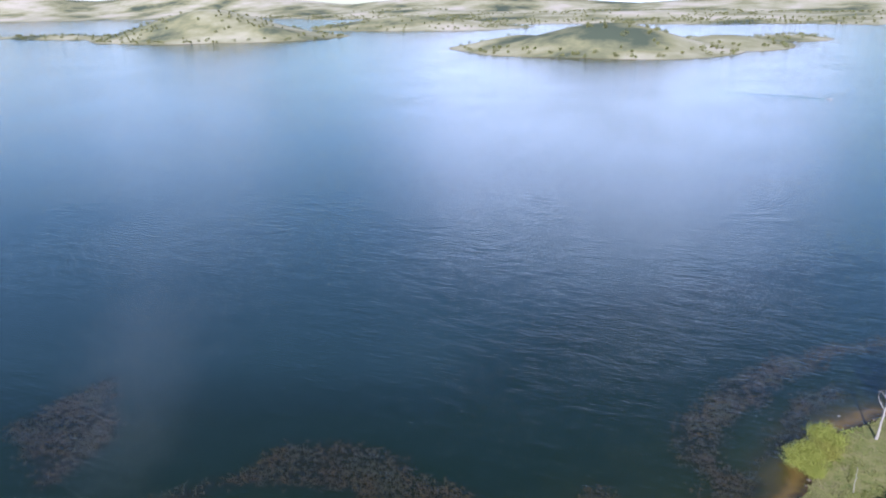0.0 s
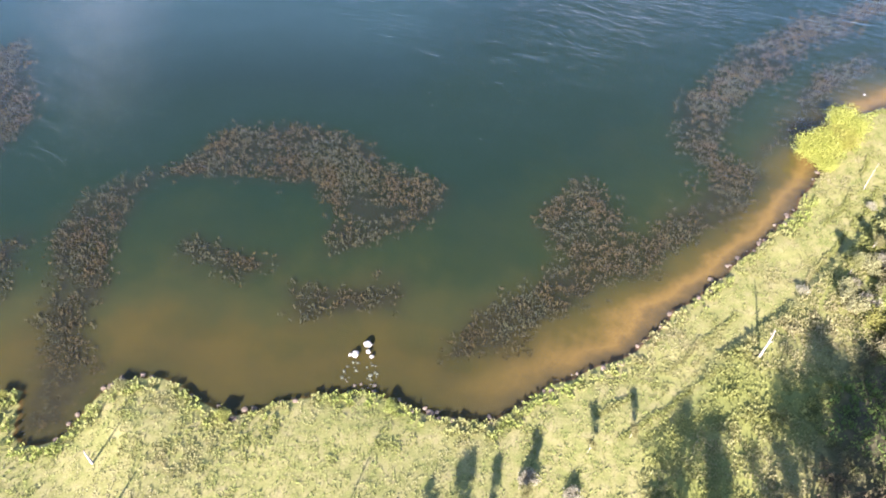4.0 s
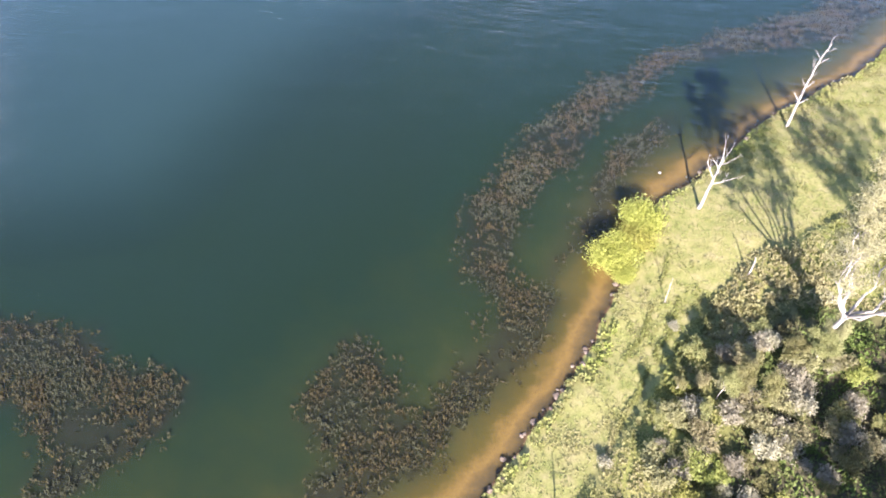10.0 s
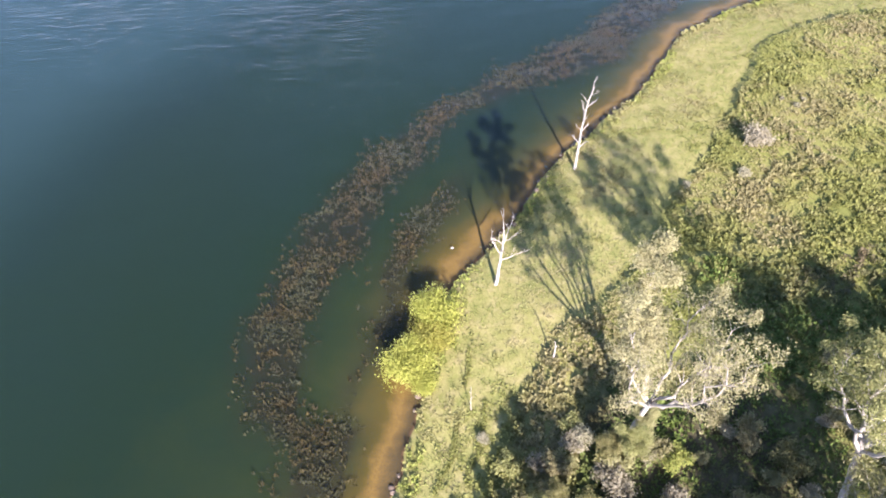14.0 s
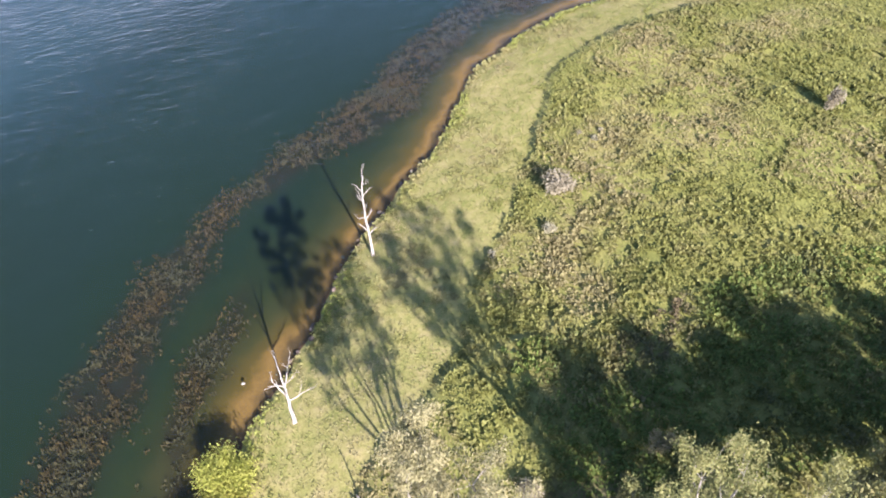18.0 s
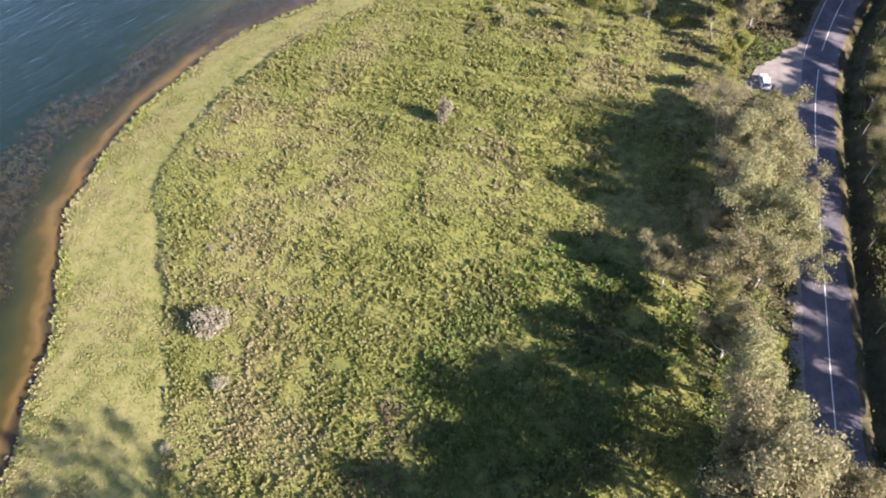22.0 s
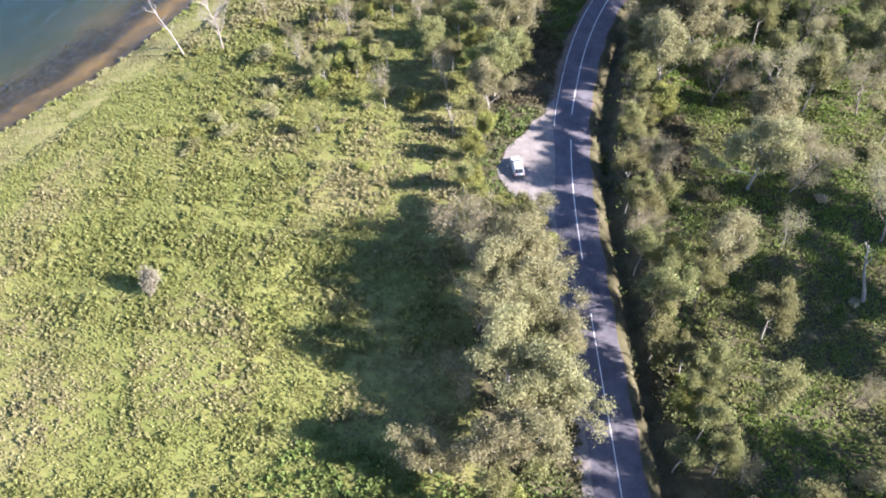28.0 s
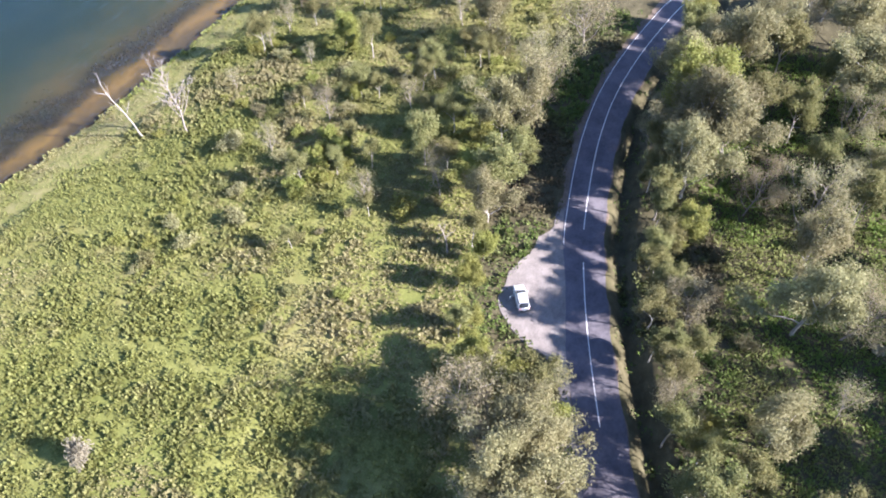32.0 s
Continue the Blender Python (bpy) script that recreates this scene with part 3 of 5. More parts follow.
def weediness(x, y):
    """1 inside the weed beds, fading out over a few metres round them."""
    w = np.zeros(x.shape)
    near = np.nonzero((x > -190) & (x < 240) & (y > -60) & (y < 195))[0]
    px_, py_ = x[near] + 1.5 * wobble(x[near], y[near], 3.1, 7), y[near] + 1.5 * wobble(x[near], y[near], 3.1, 9)
    best = np.zeros(len(near))
    for poly in BEDS + BEDS2:
        d, _, _ = line_distance(px_, py_, poly + poly[:1])
        d = np.where(inside(px_, py_, poly), d, -d)
        best = np.maximum(best, 0.35 * sstep(d, -4.5, -0.5) + 0.65 * sstep(d, -1.0, 1.0))
    w[near] = best
    return w


gx = graded(-175, 248, 1.08, -4600, 4600, 25, 60)
gy = graded(-60, 175, 1.08, -2600, 4700, 120, 25)
GX, GY = np.meshgrid(gx, gy)
GZ, G_IN, G_WOOD = lie(GX.ravel(), GY.ravel())
nx, ny = len(gx), len(gy)
ground_me = bpy.data.meshes.new("ground")
ground_me.vertices.add(nx * ny)
ground_me.vertices.foreach_set("co", np.stack([GX.ravel(), GY.ravel(), GZ], 1).astype(np.float32).ravel())
ii, jj = np.meshgrid(np.arange(nx - 1), np.arange(ny - 1))
q0 = (jj * nx + ii).ravel()
loops = np.stack([q0, q0 + 1, q0 + nx + 1, q0 + nx], 1).astype(np.int32)
ground_me.loops.add(loops.size)
ground_me.loops.foreach_set("vertex_index", loops.ravel())
ground_me.polygons.add(len(loops))
ground_me.polygons.foreach_set("loop_start", np.arange(0, loops.size, 4, dtype=np.int32))
ground_me.polygons.foreach_set("use_smooth", np.ones(len(loops), bool))
for key, val in (("field", G_IN - strip_width(GX.ravel(), GY.ravel())), ("wood", G_WOOD), ("weed", weediness(GX.ravel(), GY.ravel()))):
    at = ground_me.attributes.new(key, "FLOAT", "POINT")
    at.data.foreach_set("value", val.astype(np.float32))
ground_me.materials.append(GROUND)
ground_me.update(calc_edges=True)
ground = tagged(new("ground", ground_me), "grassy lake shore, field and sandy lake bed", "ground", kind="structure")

water = tagged(new("water", mesh_from("water", [(-4600, -2600, 0), (4600, -2600, 0), (4600, 4700, 0), (-4600, 4700, 0)], [(0, 1, 2, 3)], WATER)),
               "blue-green rippled lake water, clear in the shallows", "lake", kind="structure")


# ---- road ----
def road_frame(s):
    """Centre and rightward direction at s metres along the road line."""
    k = min(max(int(s), 0), len(ROAD_LINE) - 2)
    a, b = ROAD_LINE[k], ROAD_LINE[k + 1]
    d = (b - a) / np.linalg.norm(b - a)
    return a + d * (s - k), np.array([d[1], -d[0]])


def road_strip(s0, s1, profile, step=1.0, ragged=0.0, seed=0):
    """A solid band along the road: profile is a row of (offset, height)."""
    rnd = random.Random(seed)
    verts, faces = [], []
    rows = max(2, int((s1 - s0) / step) + 1)
    w = len(profile)
    for k in range(rows):
        c, r = road_frame(s0 + (s1 - s0) * k / (rows - 1))
        for j, (o, z) in enumerate(profile):
            if ragged and j in (0, 1, w - 2, w - 1):
                jit = ragged * math.sin(k * 0.7 + (1 if j < 2 else 4)) + rnd.uniform(-ragged, ragged) * 0.6
                o += jit
            verts.append((c[0] + r[0] * o, c[1] + r[1] * o, z))
    for k in range(rows - 1):
        for j in range(w - 1):
            a = k * w + j
            faces.append((a, a + 1, a + w + 1, a + w))
    faces.append(tuple(range(w - 1, -1, -1)))
    faces.append(tuple((rows - 1) * w + j for j in range(w)))
    return verts, faces


def along_road(x, y):
    return float(line_distance(np.array([float(x)]), np.array([float(y)]), ROAD_LINE)[2][0])


RZ = 9.6
v, f_ = road_strip(2, len(ROAD_LINE) - 3, [(-4.3, RZ - 0.3), (-4.2, RZ - 0.035), (0, RZ - 0.03), (3.3, RZ - 0.05), (3.45, RZ - 0.4)], 1.0, 0.28, 3)
tagged(new("road_shoulder", mesh_from("road_shoulder", v, f_, DIRT)), "pale dirt and gravel shoulder of the road", "road", kind="structure")
v, f_ = road_strip(2, len(ROAD_LINE) - 3, [(-3.25, RZ - 0.2), (-3.2, RZ + 0.0), (0, RZ + 0.06), (3.2, RZ + 0.0), (3.25, RZ - 0.2)], 1.0, 0.07, 5)
road = tagged(new("road", mesh_from("road", v, f_, ASPHALT)), "narrow worn bitumen country road", "road", kind="structure")
v, f_ = road_strip(along_road(60, 1), along_road(163, 48.5), [(-5.0, RZ - 0.35), (-4.85, RZ - 0.02), (-3.0, RZ - 0.005), (-2.9, RZ - 0.3)], 1.0, 0.3, 9)
tagged(new("gravel_shoulder", mesh_from("gravel_shoulder", v, f_, GRAVEL)), "pale gravel shoulder on the lake side of the road", "road", kind="structure")
MARKS = [(20, 60, "centre"), (along_road(70, 7), along_road(147.4, 42.3), "centre"), (along_road(156.2, 45.9), along_road(181, 54.4), "centre"), (along_road(187.1, 56.2), along_road(300, 32), "centre")]
for s0, s1, _ in MARKS:
    v, f_ = road_strip(s0, s1, [(-0.075, RZ + 0.05), (-0.07, RZ + 0.068), (0.07, RZ + 0.068), (0.075, RZ + 0.05)], 1.0)
    tagged(under(new("centre_line", mesh_from("centre_line", v, f_, PAINT)), road), "worn white painted centre line")
v, f_ = road_strip(along_road(184, 55), along_road(300, 32), [(-2.97, RZ + 0.0), (-2.96, RZ + 0.022), (-2.86, RZ + 0.022), (-2.85, RZ + 0.0)], 1.0)
tagged(under(new("edge_line", mesh_from("edge_line", v, f_, PAINT)), road), "white painted edge line")

# the gravel pull-out beside the road
PULLOUT = [(190, 60.8), (186.5, 60.8), (181, 62.3), (173.8, 64.2), (169.2, 63.6), (165.4, 60.0), (163.6, 55.2), (160.0, 50.4), (166.5, 48.5), (175, 51), (184, 54.5), (192, 57.5)]
pl = smooth_line(PULLOUT + PULLOUT[:1], 1.0)
pl = pl + np.stack([wobble(pl[:, 0], pl[:, 1], 1.1, 2), wobble(pl[:, 1], pl[:, 0], 1.1, 5)], 1) * 0.65
vs = [(174.5, 57.5, RZ + 0.02)] + [(x, y, RZ - 0.015) for x, y in pl] + [(x * 1.0 + (x - 174.5) * 0.02, y + (y - 57.5) * 0.02, RZ - 0.35) for x, y in pl]
k = len(pl)
fs = [(0, 1 + j, 1 + (j + 1) % k) for j in range(k)] + [(1 + j, 1 + k + j, 1 + k + (j + 1) % k, 1 + (j + 1) % k) for j in range(k)]
tagged(new("gravel_pullout", mesh_from("gravel_pullout", vs, fs, GRAVEL)), "pale pinkish gravel pull-out beside the road", "road", kind="structure")


# ---- trees ----
def woody(rnd, h, spread, lean, limbs, fork_lo, wander, r0, sub=3, twigs=2, rise=0.35):
    """Trunk and limb geometry of one tree. Returns trunk lists, limb lists and the twig tips."""
    tv, tf, limb_list, tips = [], [], [], []
    trunk = bent(rnd, Vector((0, 0, -0.3)), Vector((lean[0], lean[1], 1)), h * 0.8, 8, wander * 0.6, 0.25)
    tube(tv, tf, trunk, [r0 * (1.25 if k == 0 else 1 - 0.085 * k) for k in range(9)], 8)
    for k in range(limbs):
        t = fork_lo + (1 - fork_lo) * (k + rnd.uniform(0.1, 0.9)) / limbs
        i = min(7, int(t * 8))
        p = trunk[i].lerp(trunk[i + 1], t * 8 - i)
        a = k * 2.4 + rnd.uniform(-0.5, 0.5)
        out = Vector((math.cos(a), math.sin(a), rnd.uniform(0.35, 0.95) + t * 0.5))
        ln = spread * rnd.uniform(0.75, 1.15) * (1.15 - 0.45 * t)
        lp = bent(rnd, p, out, ln, 5, wander, rise)
        lv, lf = [], []
        limb_list.append((lv, lf))
        lr = r0 * 0.5 * (1.1 - 0.5 * t)
        tube(lv, lf, lp, [lr * (1 - 0.15 * j) for j in range(6)], 5)
        for s in range(sub):
            j = rnd.randint(2, 5)
            d = (lp[j] - lp[j - 1]).normalized() + Vector((rnd.uniform(-1, 1), rnd.uniform(-1, 1), rnd.uniform(-0.2, 0.8))) * 0.9
            sp = bent(rnd, lp[j], d, ln * rnd.uniform(0.35, 0.6), 3, wander * 1.2, rise)
            tube(lv, lf, sp, [lr * 0.4, lr * 0.3, lr * 0.2, lr * 0.08], 4)
            tips.append(sp[-1])
            tips.append(sp[2])
            for _ in range(twigs):
                d2 = (sp[3] - sp[1]).normalized() + Vector((rnd.uniform(-1, 1), rnd.uniform(-1, 1), rnd.uniform(-0.4, 0.7)))
                tp = bent(rnd, sp[2], d2, ln * rnd.uniform(0.18, 0.32), 2, wander, rise)
                tube(lv, lf, tp, [lr * 0.18, lr * 0.11, lr * 0.04], 3)
                tips.append(tp[-1])
        tips.append(lp[-1])
    tips.append(trunk[-1])
    return (tv, tf), limb_list, tips


def make_tree(name, label, seed, h=10.0, spread=4.0, limbs=9, fork_lo=0.35, wander=0.25, r0=0.18, bark=BARK_PALE, leaf=LEAF_GREY, per=130, size=0.235, cluster=1.0, lean=(0, 0), sub=3, twigs=2, rise=0.35, droop=0.45, category="tree", group=""):
    rnd, rng = random.Random(seed), np.random.default_rng(seed)
    (tv, tf), limb_list, tips = woody(rnd, h, spread, lean, limbs, fork_lo, wander, r0, sub, twigs, rise)
    ob = tagged(new(name), label, category, group)
    under(new("trunk", mesh_from("trunk", tv, tf, bark, True)), ob)
    for lv, lf in limb_list:
        under(new("limb", mesh_from("limb", lv, lf, bark, True)), ob)
    if per:
        keep = [p for p in tips if rnd.random() < 0.93]
        rad = [cluster * rnd.uniform(0.55, 1.3) for _ in keep]
        corner = leaf_cloud(rng, [tuple(p) for p in keep], rad, per, size, droop)
        under(new("crown", quads("crown", corner, leaf)), ob)
    return ob


def make_shrub(name, label, seed, h=2.0, r=1.2, leaf=LEAF_GREY, per=60, size=0.22, stems=6, category="shrub", group=""):
    rnd, rng = random.Random(seed), np.random.default_rng(seed)
    tv, tf, tips = [], [], []
    for k in range(stems):
        a = k * 2.4 + rnd.uniform(-0.4, 0.4)
        p = bent(rnd, Vector((0.1 * math.cos(a), 0.1 * math.sin(a), -0.1)), Vector((math.cos(a) * r / h * 0.8, math.sin(a) * r / h * 0.8, 1)), h * rnd.uniform(0.7, 1.0), 4, 0.25, 0.2)
        tube(tv, tf, p, [0.05, 0.04, 0.03, 0.02, 0.008], 4)
        tips += [p[2], p[3], p[4]]
        for _ in range(2):
            q = bent(rnd, p[2], Vector((rnd.uniform(-1, 1), rnd.uniform(-1, 1), 0.6)), r * 0.6, 2, 0.3, 0.1)
            tube(tv, tf, q, [0.02, 0.014, 0.006], 3)
            tips.append(q[-1])
    ob = tagged(new(name), label, category, group)
    under(new("stems", mesh_from("stems", tv, tf, BARK_DARK)), ob)
    corner = leaf_cloud(rng, [tuple(p) for p in tips], [0.42 * r * rnd.uniform(0.7, 1.3) for _ in tips], per, size, 0.1, 0.9)
    corner[..., 2] = np.maximum(corner[..., 2], 0.03)
    under(new("crown", quads("crown", corner, leaf)), ob)
    return ob


def stand(x, y, turn=0.0, scale=1.0, sink=0.05, tall=1.0):
    return Matrix.Translation((x, y, height(x, y) - sink)) @ Matrix.Rotation(turn, 4, "Z") @ Matrix.Diagonal((scale, scale, scale * tall, 1))


PLACED = {}


def plant(kind, x, y, scale=1.0, turn=None, tall=1.0, label=""):
    """Puts the model itself at its first place and copies after that."""
    rnd = random.Random(int(x * 31 + y * 57))
    m = stand(x, y, rnd.uniform(0, 6.28) if turn is None else turn, scale, 0.05, tall)
    ob = MODELS[kind]
    if kind in PLACED:
        ob = copy_thing(ob, m @ Matrix.Diagonal((1 / ob.scale.x, 1 / ob.scale.y, 1 / ob.scale.z, 1)))
    else:
        ob.matrix_basis = m
        PLACED[kind] = ob
    if label:
        tagged(ob, label)
    return ob


MODELS = {}
TREES = "gum trees along the road"
GREY_LABEL = "grey-green gum tree with pale limbs beside the road"
MODELS["gum_a"] = make_tree("gum_tree", GREY_LABEL, 11, 10, 4.2, 10, 0.3, 0.26, 0.19, group=TREES)
MODELS["gum_b"] = make_tree("gum_tree", GREY_LABEL, 12, 10, 3.6, 9, 0.42, 0.24, 0.16, leaf=LEAF_OLIVE, group=TREES)
MODELS["gum_c"] = make_tree("gum_tree", GREY_LABEL, 13, 10, 4.6, 12, 0.25, 0.3, 0.2, leaf=LEAF_GREY, per=140, group=TREES)
MODELS["gum_d"] = make_tree("gum_tree", "slender olive gum tree with a sparse crown", 14, 10, 3.0, 8, 0.45, 0.22, 0.13, leaf=LEAF_OLIVE, per=105, group=TREES)
MODELS["lime_a"] = make_tree("wattle_tree", "bushy yellow-green wattle tree in sunlight", 21, 9, 3.6, 12, 0.2, 0.24, 0.13, BARK_DARK, LEAF_LIME, 150, 0.235, 1.0, group=TREES)
MODELS["lime_b"] = make_tree("wattle_tree", "young yellow-green wattle with a rounded crown", 22, 8, 2.8, 10, 0.2, 0.22, 0.1, BARK_DARK, LEAF_LIME, 130, 0.235, 0.85, group=TREES)
MODELS["bare_a"] = make_tree("leafless_tree", "mostly leafless grey tree with fine twigs", 31, 9, 3.8, 13, 0.2, 0.24, 0.13, TWIG_GREY, LEAF_STRAW, 16, 0.17, 1.0, sub=5, twigs=4, group=TREES)
MODELS["bare_b"] = make_tree("leafless_tree", "thin grey tree with few dry leaves", 32, 8, 3.0, 11, 0.25, 0.28, 0.11, TWIG_GREY, LEAF_STRAW, 8, 0.17, 1.1, sub=4, twigs=4, group=TREES)
MODELS["shrub_grey"] = make_shrub("shrub", "low grey-green shrub in rough grass", 41, 2.0, 1.4, LEAF_GREY, group="shrubs")
MODELS["shrub_green"] = make_shrub("shrub", "low green leafy shrub in rough grass", 42, 1.6, 1.3, LEAF_OLIVE, group="shrubs")
MODELS["shrub_pale"] = make_shrub("shrub", "rounded pale dry shrub", 43, 1.8, 1.3, LEAF_PALE, 70, group="shrubs")
MODELS["shrub_lime"] = make_shrub("shrub", "bright yellow-green leafy shrub", 44, 1.9, 1.4, LEAF_LIME, 66, group="shrubs")
for mk, mo in MODELS.items():
    mo.location = (0, 0, -500)

# x, y, height: the row on the lake side of the road, from the far end to the near
ROW = [("gum_d", 192.3, 85.0, 9), ("gum_a", 201.5, 74.5, 10), ("gum_b", 187.5, 70.8, 10), ("gum_d", 195.5, 69.5, 8), ("bare_a", 217.6, 71, 10), ("bare_a", 232.7, 68.2, 12), ("lime_b", 170.5, 69.5, 5),
       ("lime_b", 175.5, 68.6, 4.5), ("gum_d", 162.0, 67.0, 5.5), ("lime_b", 158.7, 62.8, 5.5), ("bare_a", 150, 61.0, 9), ("gum_a", 150.5, 55.8, 9.5), ("gum_b", 155.6, 55.0, 7.5), ("gum_c", 143.0, 54.5, 9.5),
       ("gum_a", 143.5, 49.2, 10), ("gum_b", 135.6, 46.2, 8.5), ("bare_b", 138.0, 53.3, 7), ("gum_d", 128.5, 46.1, 7.5), ("gum_a", 118.2, 54.4, 7), ("gum_d", 117.5, 46.0, 7), ("bare_b", 123.0, 48.5, 5)]
ROW2 = [("gum_c", 105.9, 37.5, 11), ("gum_a", 97.5, 34.8, 14), ("lime_b", 114.6, 37.0, 4.5), ("gum_c", 91, 30, 15.5), ("gum_d", 84, 30, 17), ("gum_b", 76, 31, 16), ("gum_d", 82, 39, 12), ("gum_a", 99, 24.5, 9), ("gum_c", 111.5, 42.5, 8)]
EAST = [("gum_a", 230.3, 41.5, 13), ("lime_a", 213.6, 45.6, 10), ("gum_b", 219.1, 36.2, 10), ("gum_c", 207.6, 39.2, 12), ("lime_b", 189, 41, 7), ("gum_d", 198.6, 48.8, 7), ("gum_b", 253, 29.6, 12),
        ("gum_c", 243.5, 21.9, 12), ("gum_a", 228.8, 19.9, 12), ("bare_a", 199.1, 33.8, 8), ("bare_a", 198.4, 26.4, 10), ("gum_d", 201.2, 18.7, 9), ("lime_b", 245.4, 50.2, 8), ("gum_c", 178.5, 25, 11), ("gum_a", 160.8, 26.5, 9),
        ("lime_b", 159, 35, 5), ("gum_d", 169.3, 37, 6), ("gum_d", 177.1, 41, 6), ("bare_b", 167.5, 19, 6)]
EAST2 = [("gum_a", 188.4, 25.4, 10), ("gum_b", 150.8, 20, 8), ("gum_d", 154, 29.2, 7.5), ("gum_d", 139.6, 18.8, 9), ("gum_d", 127, 13.7, 9),
         ("bare_a", 174.5, 5.4, 12), ("bare_b", 145.8, 7.8, 5), ("gum_d", 141.5, 25.5, 7), ("bare_b", 130, 19.8, 5), ("gum_b", 106.1, 9.4, 8), ("gum_c", 96.2, 18, 9),
         ("gum_a", 212, 5, 11), ("gum_b", 188, 2, 10), ("gum_c", 166, -13, 16), ("gum_c", 125, -8, 15), ("gum_c", 106, -11, 15), ("gum_c", 134, -12, 16), ("gum_a", 155, -13, 15), ("gum_c", 180, -14, 16), ("gum_a", 112, -3, 13), ("bare_a", 180, 19, 9), ("gum_a", 262, 12, 13), ("gum_b", 209, 10, 8)]
FAR_EAST = [("gum_a", 206, 18, 9), ("gum_b", 214, 13, 10), ("bare_a", 221, 21, 9), ("gum_c", 226, 11, 11), ("gum_b", 233, 24, 10), ("gum_a", 238, 14, 11), ("bare_a", 246, 31, 9), ("gum_c", 251, 18, 11), ("gum_b", 219, 29, 9), ("gum_d", 209, 25, 9), ("gum_a", 241, 38, 10), ("bare_a", 203, 10, 9),
            ("gum_c", 217, 2, 12), ("gum_a", 231, 0, 12), ("gum_b", 245, 5, 12), ("gum_d", 197, 6, 9), ("gum_b", 258, 26, 11)]
MORE = [("gum_a", 203.0, 45.5, 10), ("gum_c", 221.0, 47.5, 11), ("gum_b", 236.0, 33.0, 11), ("gum_b", 234.5, 48.0, 10), ("gum_d", 112.0, 15.5, 8), ("gum_b", 118.0, 12.0, 9)]
LAKE = [("gum_d", 217.3, 106.8, 8), ("gum_d", 184.8, 97.7, 5), ("lime_b", 190, 99, 3.5), ("bare_b", 188.9, 82.1, 6), ("gum_b", 235, 95, 9), ("gum_a", 228, 86, 10), ("gum_c", 246, 84, 11), ("bare_b", 205, 93, 5), ("gum_d", 232, 112, 8), ("gum_b", 250, 104, 9)]
BASE_H = {"gum_a": 10.5, "gum_b": 10.5, "gum_c": 10.5, "gum_d": 10.0, "lime_a": 9.0, "lime_b": 8.0, "bare_a": 9.0, "bare_b": 8.0}
ROW3 = [("bare_a", 146.0, 58.5, 8.5), ("bare_b", 153.0, 59.5, 8), ("bare_a", 138.5, 56.0, 7.5), ("gum_c", 147.0, 52.0, 9), ("gum_a", 139.5, 49.5, 9), ("gum_c", 132.5, 49.5, 10.5), ("gum_a", 136.5, 44.8, 9), ("gum_c", 130.0, 44.5, 10), ("gum_c", 124.5, 43.5, 9), ("bare_a", 129.0, 53.5, 6),
        ("lime_b", 154.5, 57.5, 7), ("gum_c", 122.0, 47.5, 9), ("lime_b", 152.0, 51.0, 6), ("gum_d", 178.0, 71.0, 6), ("gum_c", 183.5, 70.5, 8), ("lime_b", 190.0, 73.5, 7), ("gum_a", 206.0, 71.5, 10), ("bare_b", 211.5, 70.5, 9), ("lime_b", 197.5, 76.0, 6), ("lime_b", 164.0, 65.8, 4.5)]
# close along the far verge, shading the road
VERGE = [("gum_d", 113.0, 17.5, 8), ("gum_b", 121.5, 22.0, 7.5), ("gum_d", 129.5, 27.0, 7), ("lime_b", 137.0, 28.5, 6.5), ("gum_d", 143.5, 33.0, 8), ("gum_b", 150.0, 34.0, 9), ("gum_d", 157.0, 38.0, 8), ("bare_b", 163.0, 38.5, 6), ("gum_d", 168.0, 42.0, 5.5),
         ("bare_a", 174.5, 38.5, 7), ("gum_b", 181.0, 44.5, 6), ("gum_d", 193.0, 46.5, 9), ("gum_c", 199.0, 43.5, 11), ("gum_a", 205.5, 46.0, 9), ("gum_c", 211.0, 43.0, 12), ("lime_a", 217.0, 44.0, 12), ("gum_b", 225.0, 47.5, 10), ("gum_a", 232.0, 45.0, 10)]
for kind, x, y, hh in ROW3 + VERGE + ROW + ROW2 + EAST + EAST2 + FAR_EAST + MORE + LAKE:
    plant(kind, x, y, (1.28 if y > x * 0.28 + 8 else 1.26) * hh / BASE_H[kind])


rnd = random.Random(83)
for k in range(30):
    c, r = road_frame(along_road(98, 20) + 4.9 * k + rnd.uniform(-1.5, 1.5))
    o = rnd.uniform(8.0, 11.5)
    plant(rnd.choice(["gum_d", "gum_d", "bare_a", "gum_b"]), c[0] + r[0] * o, c[1] + r[1] * o, rnd.uniform(0.62, 0.9), None, rnd.uniform(1.0, 1.3))


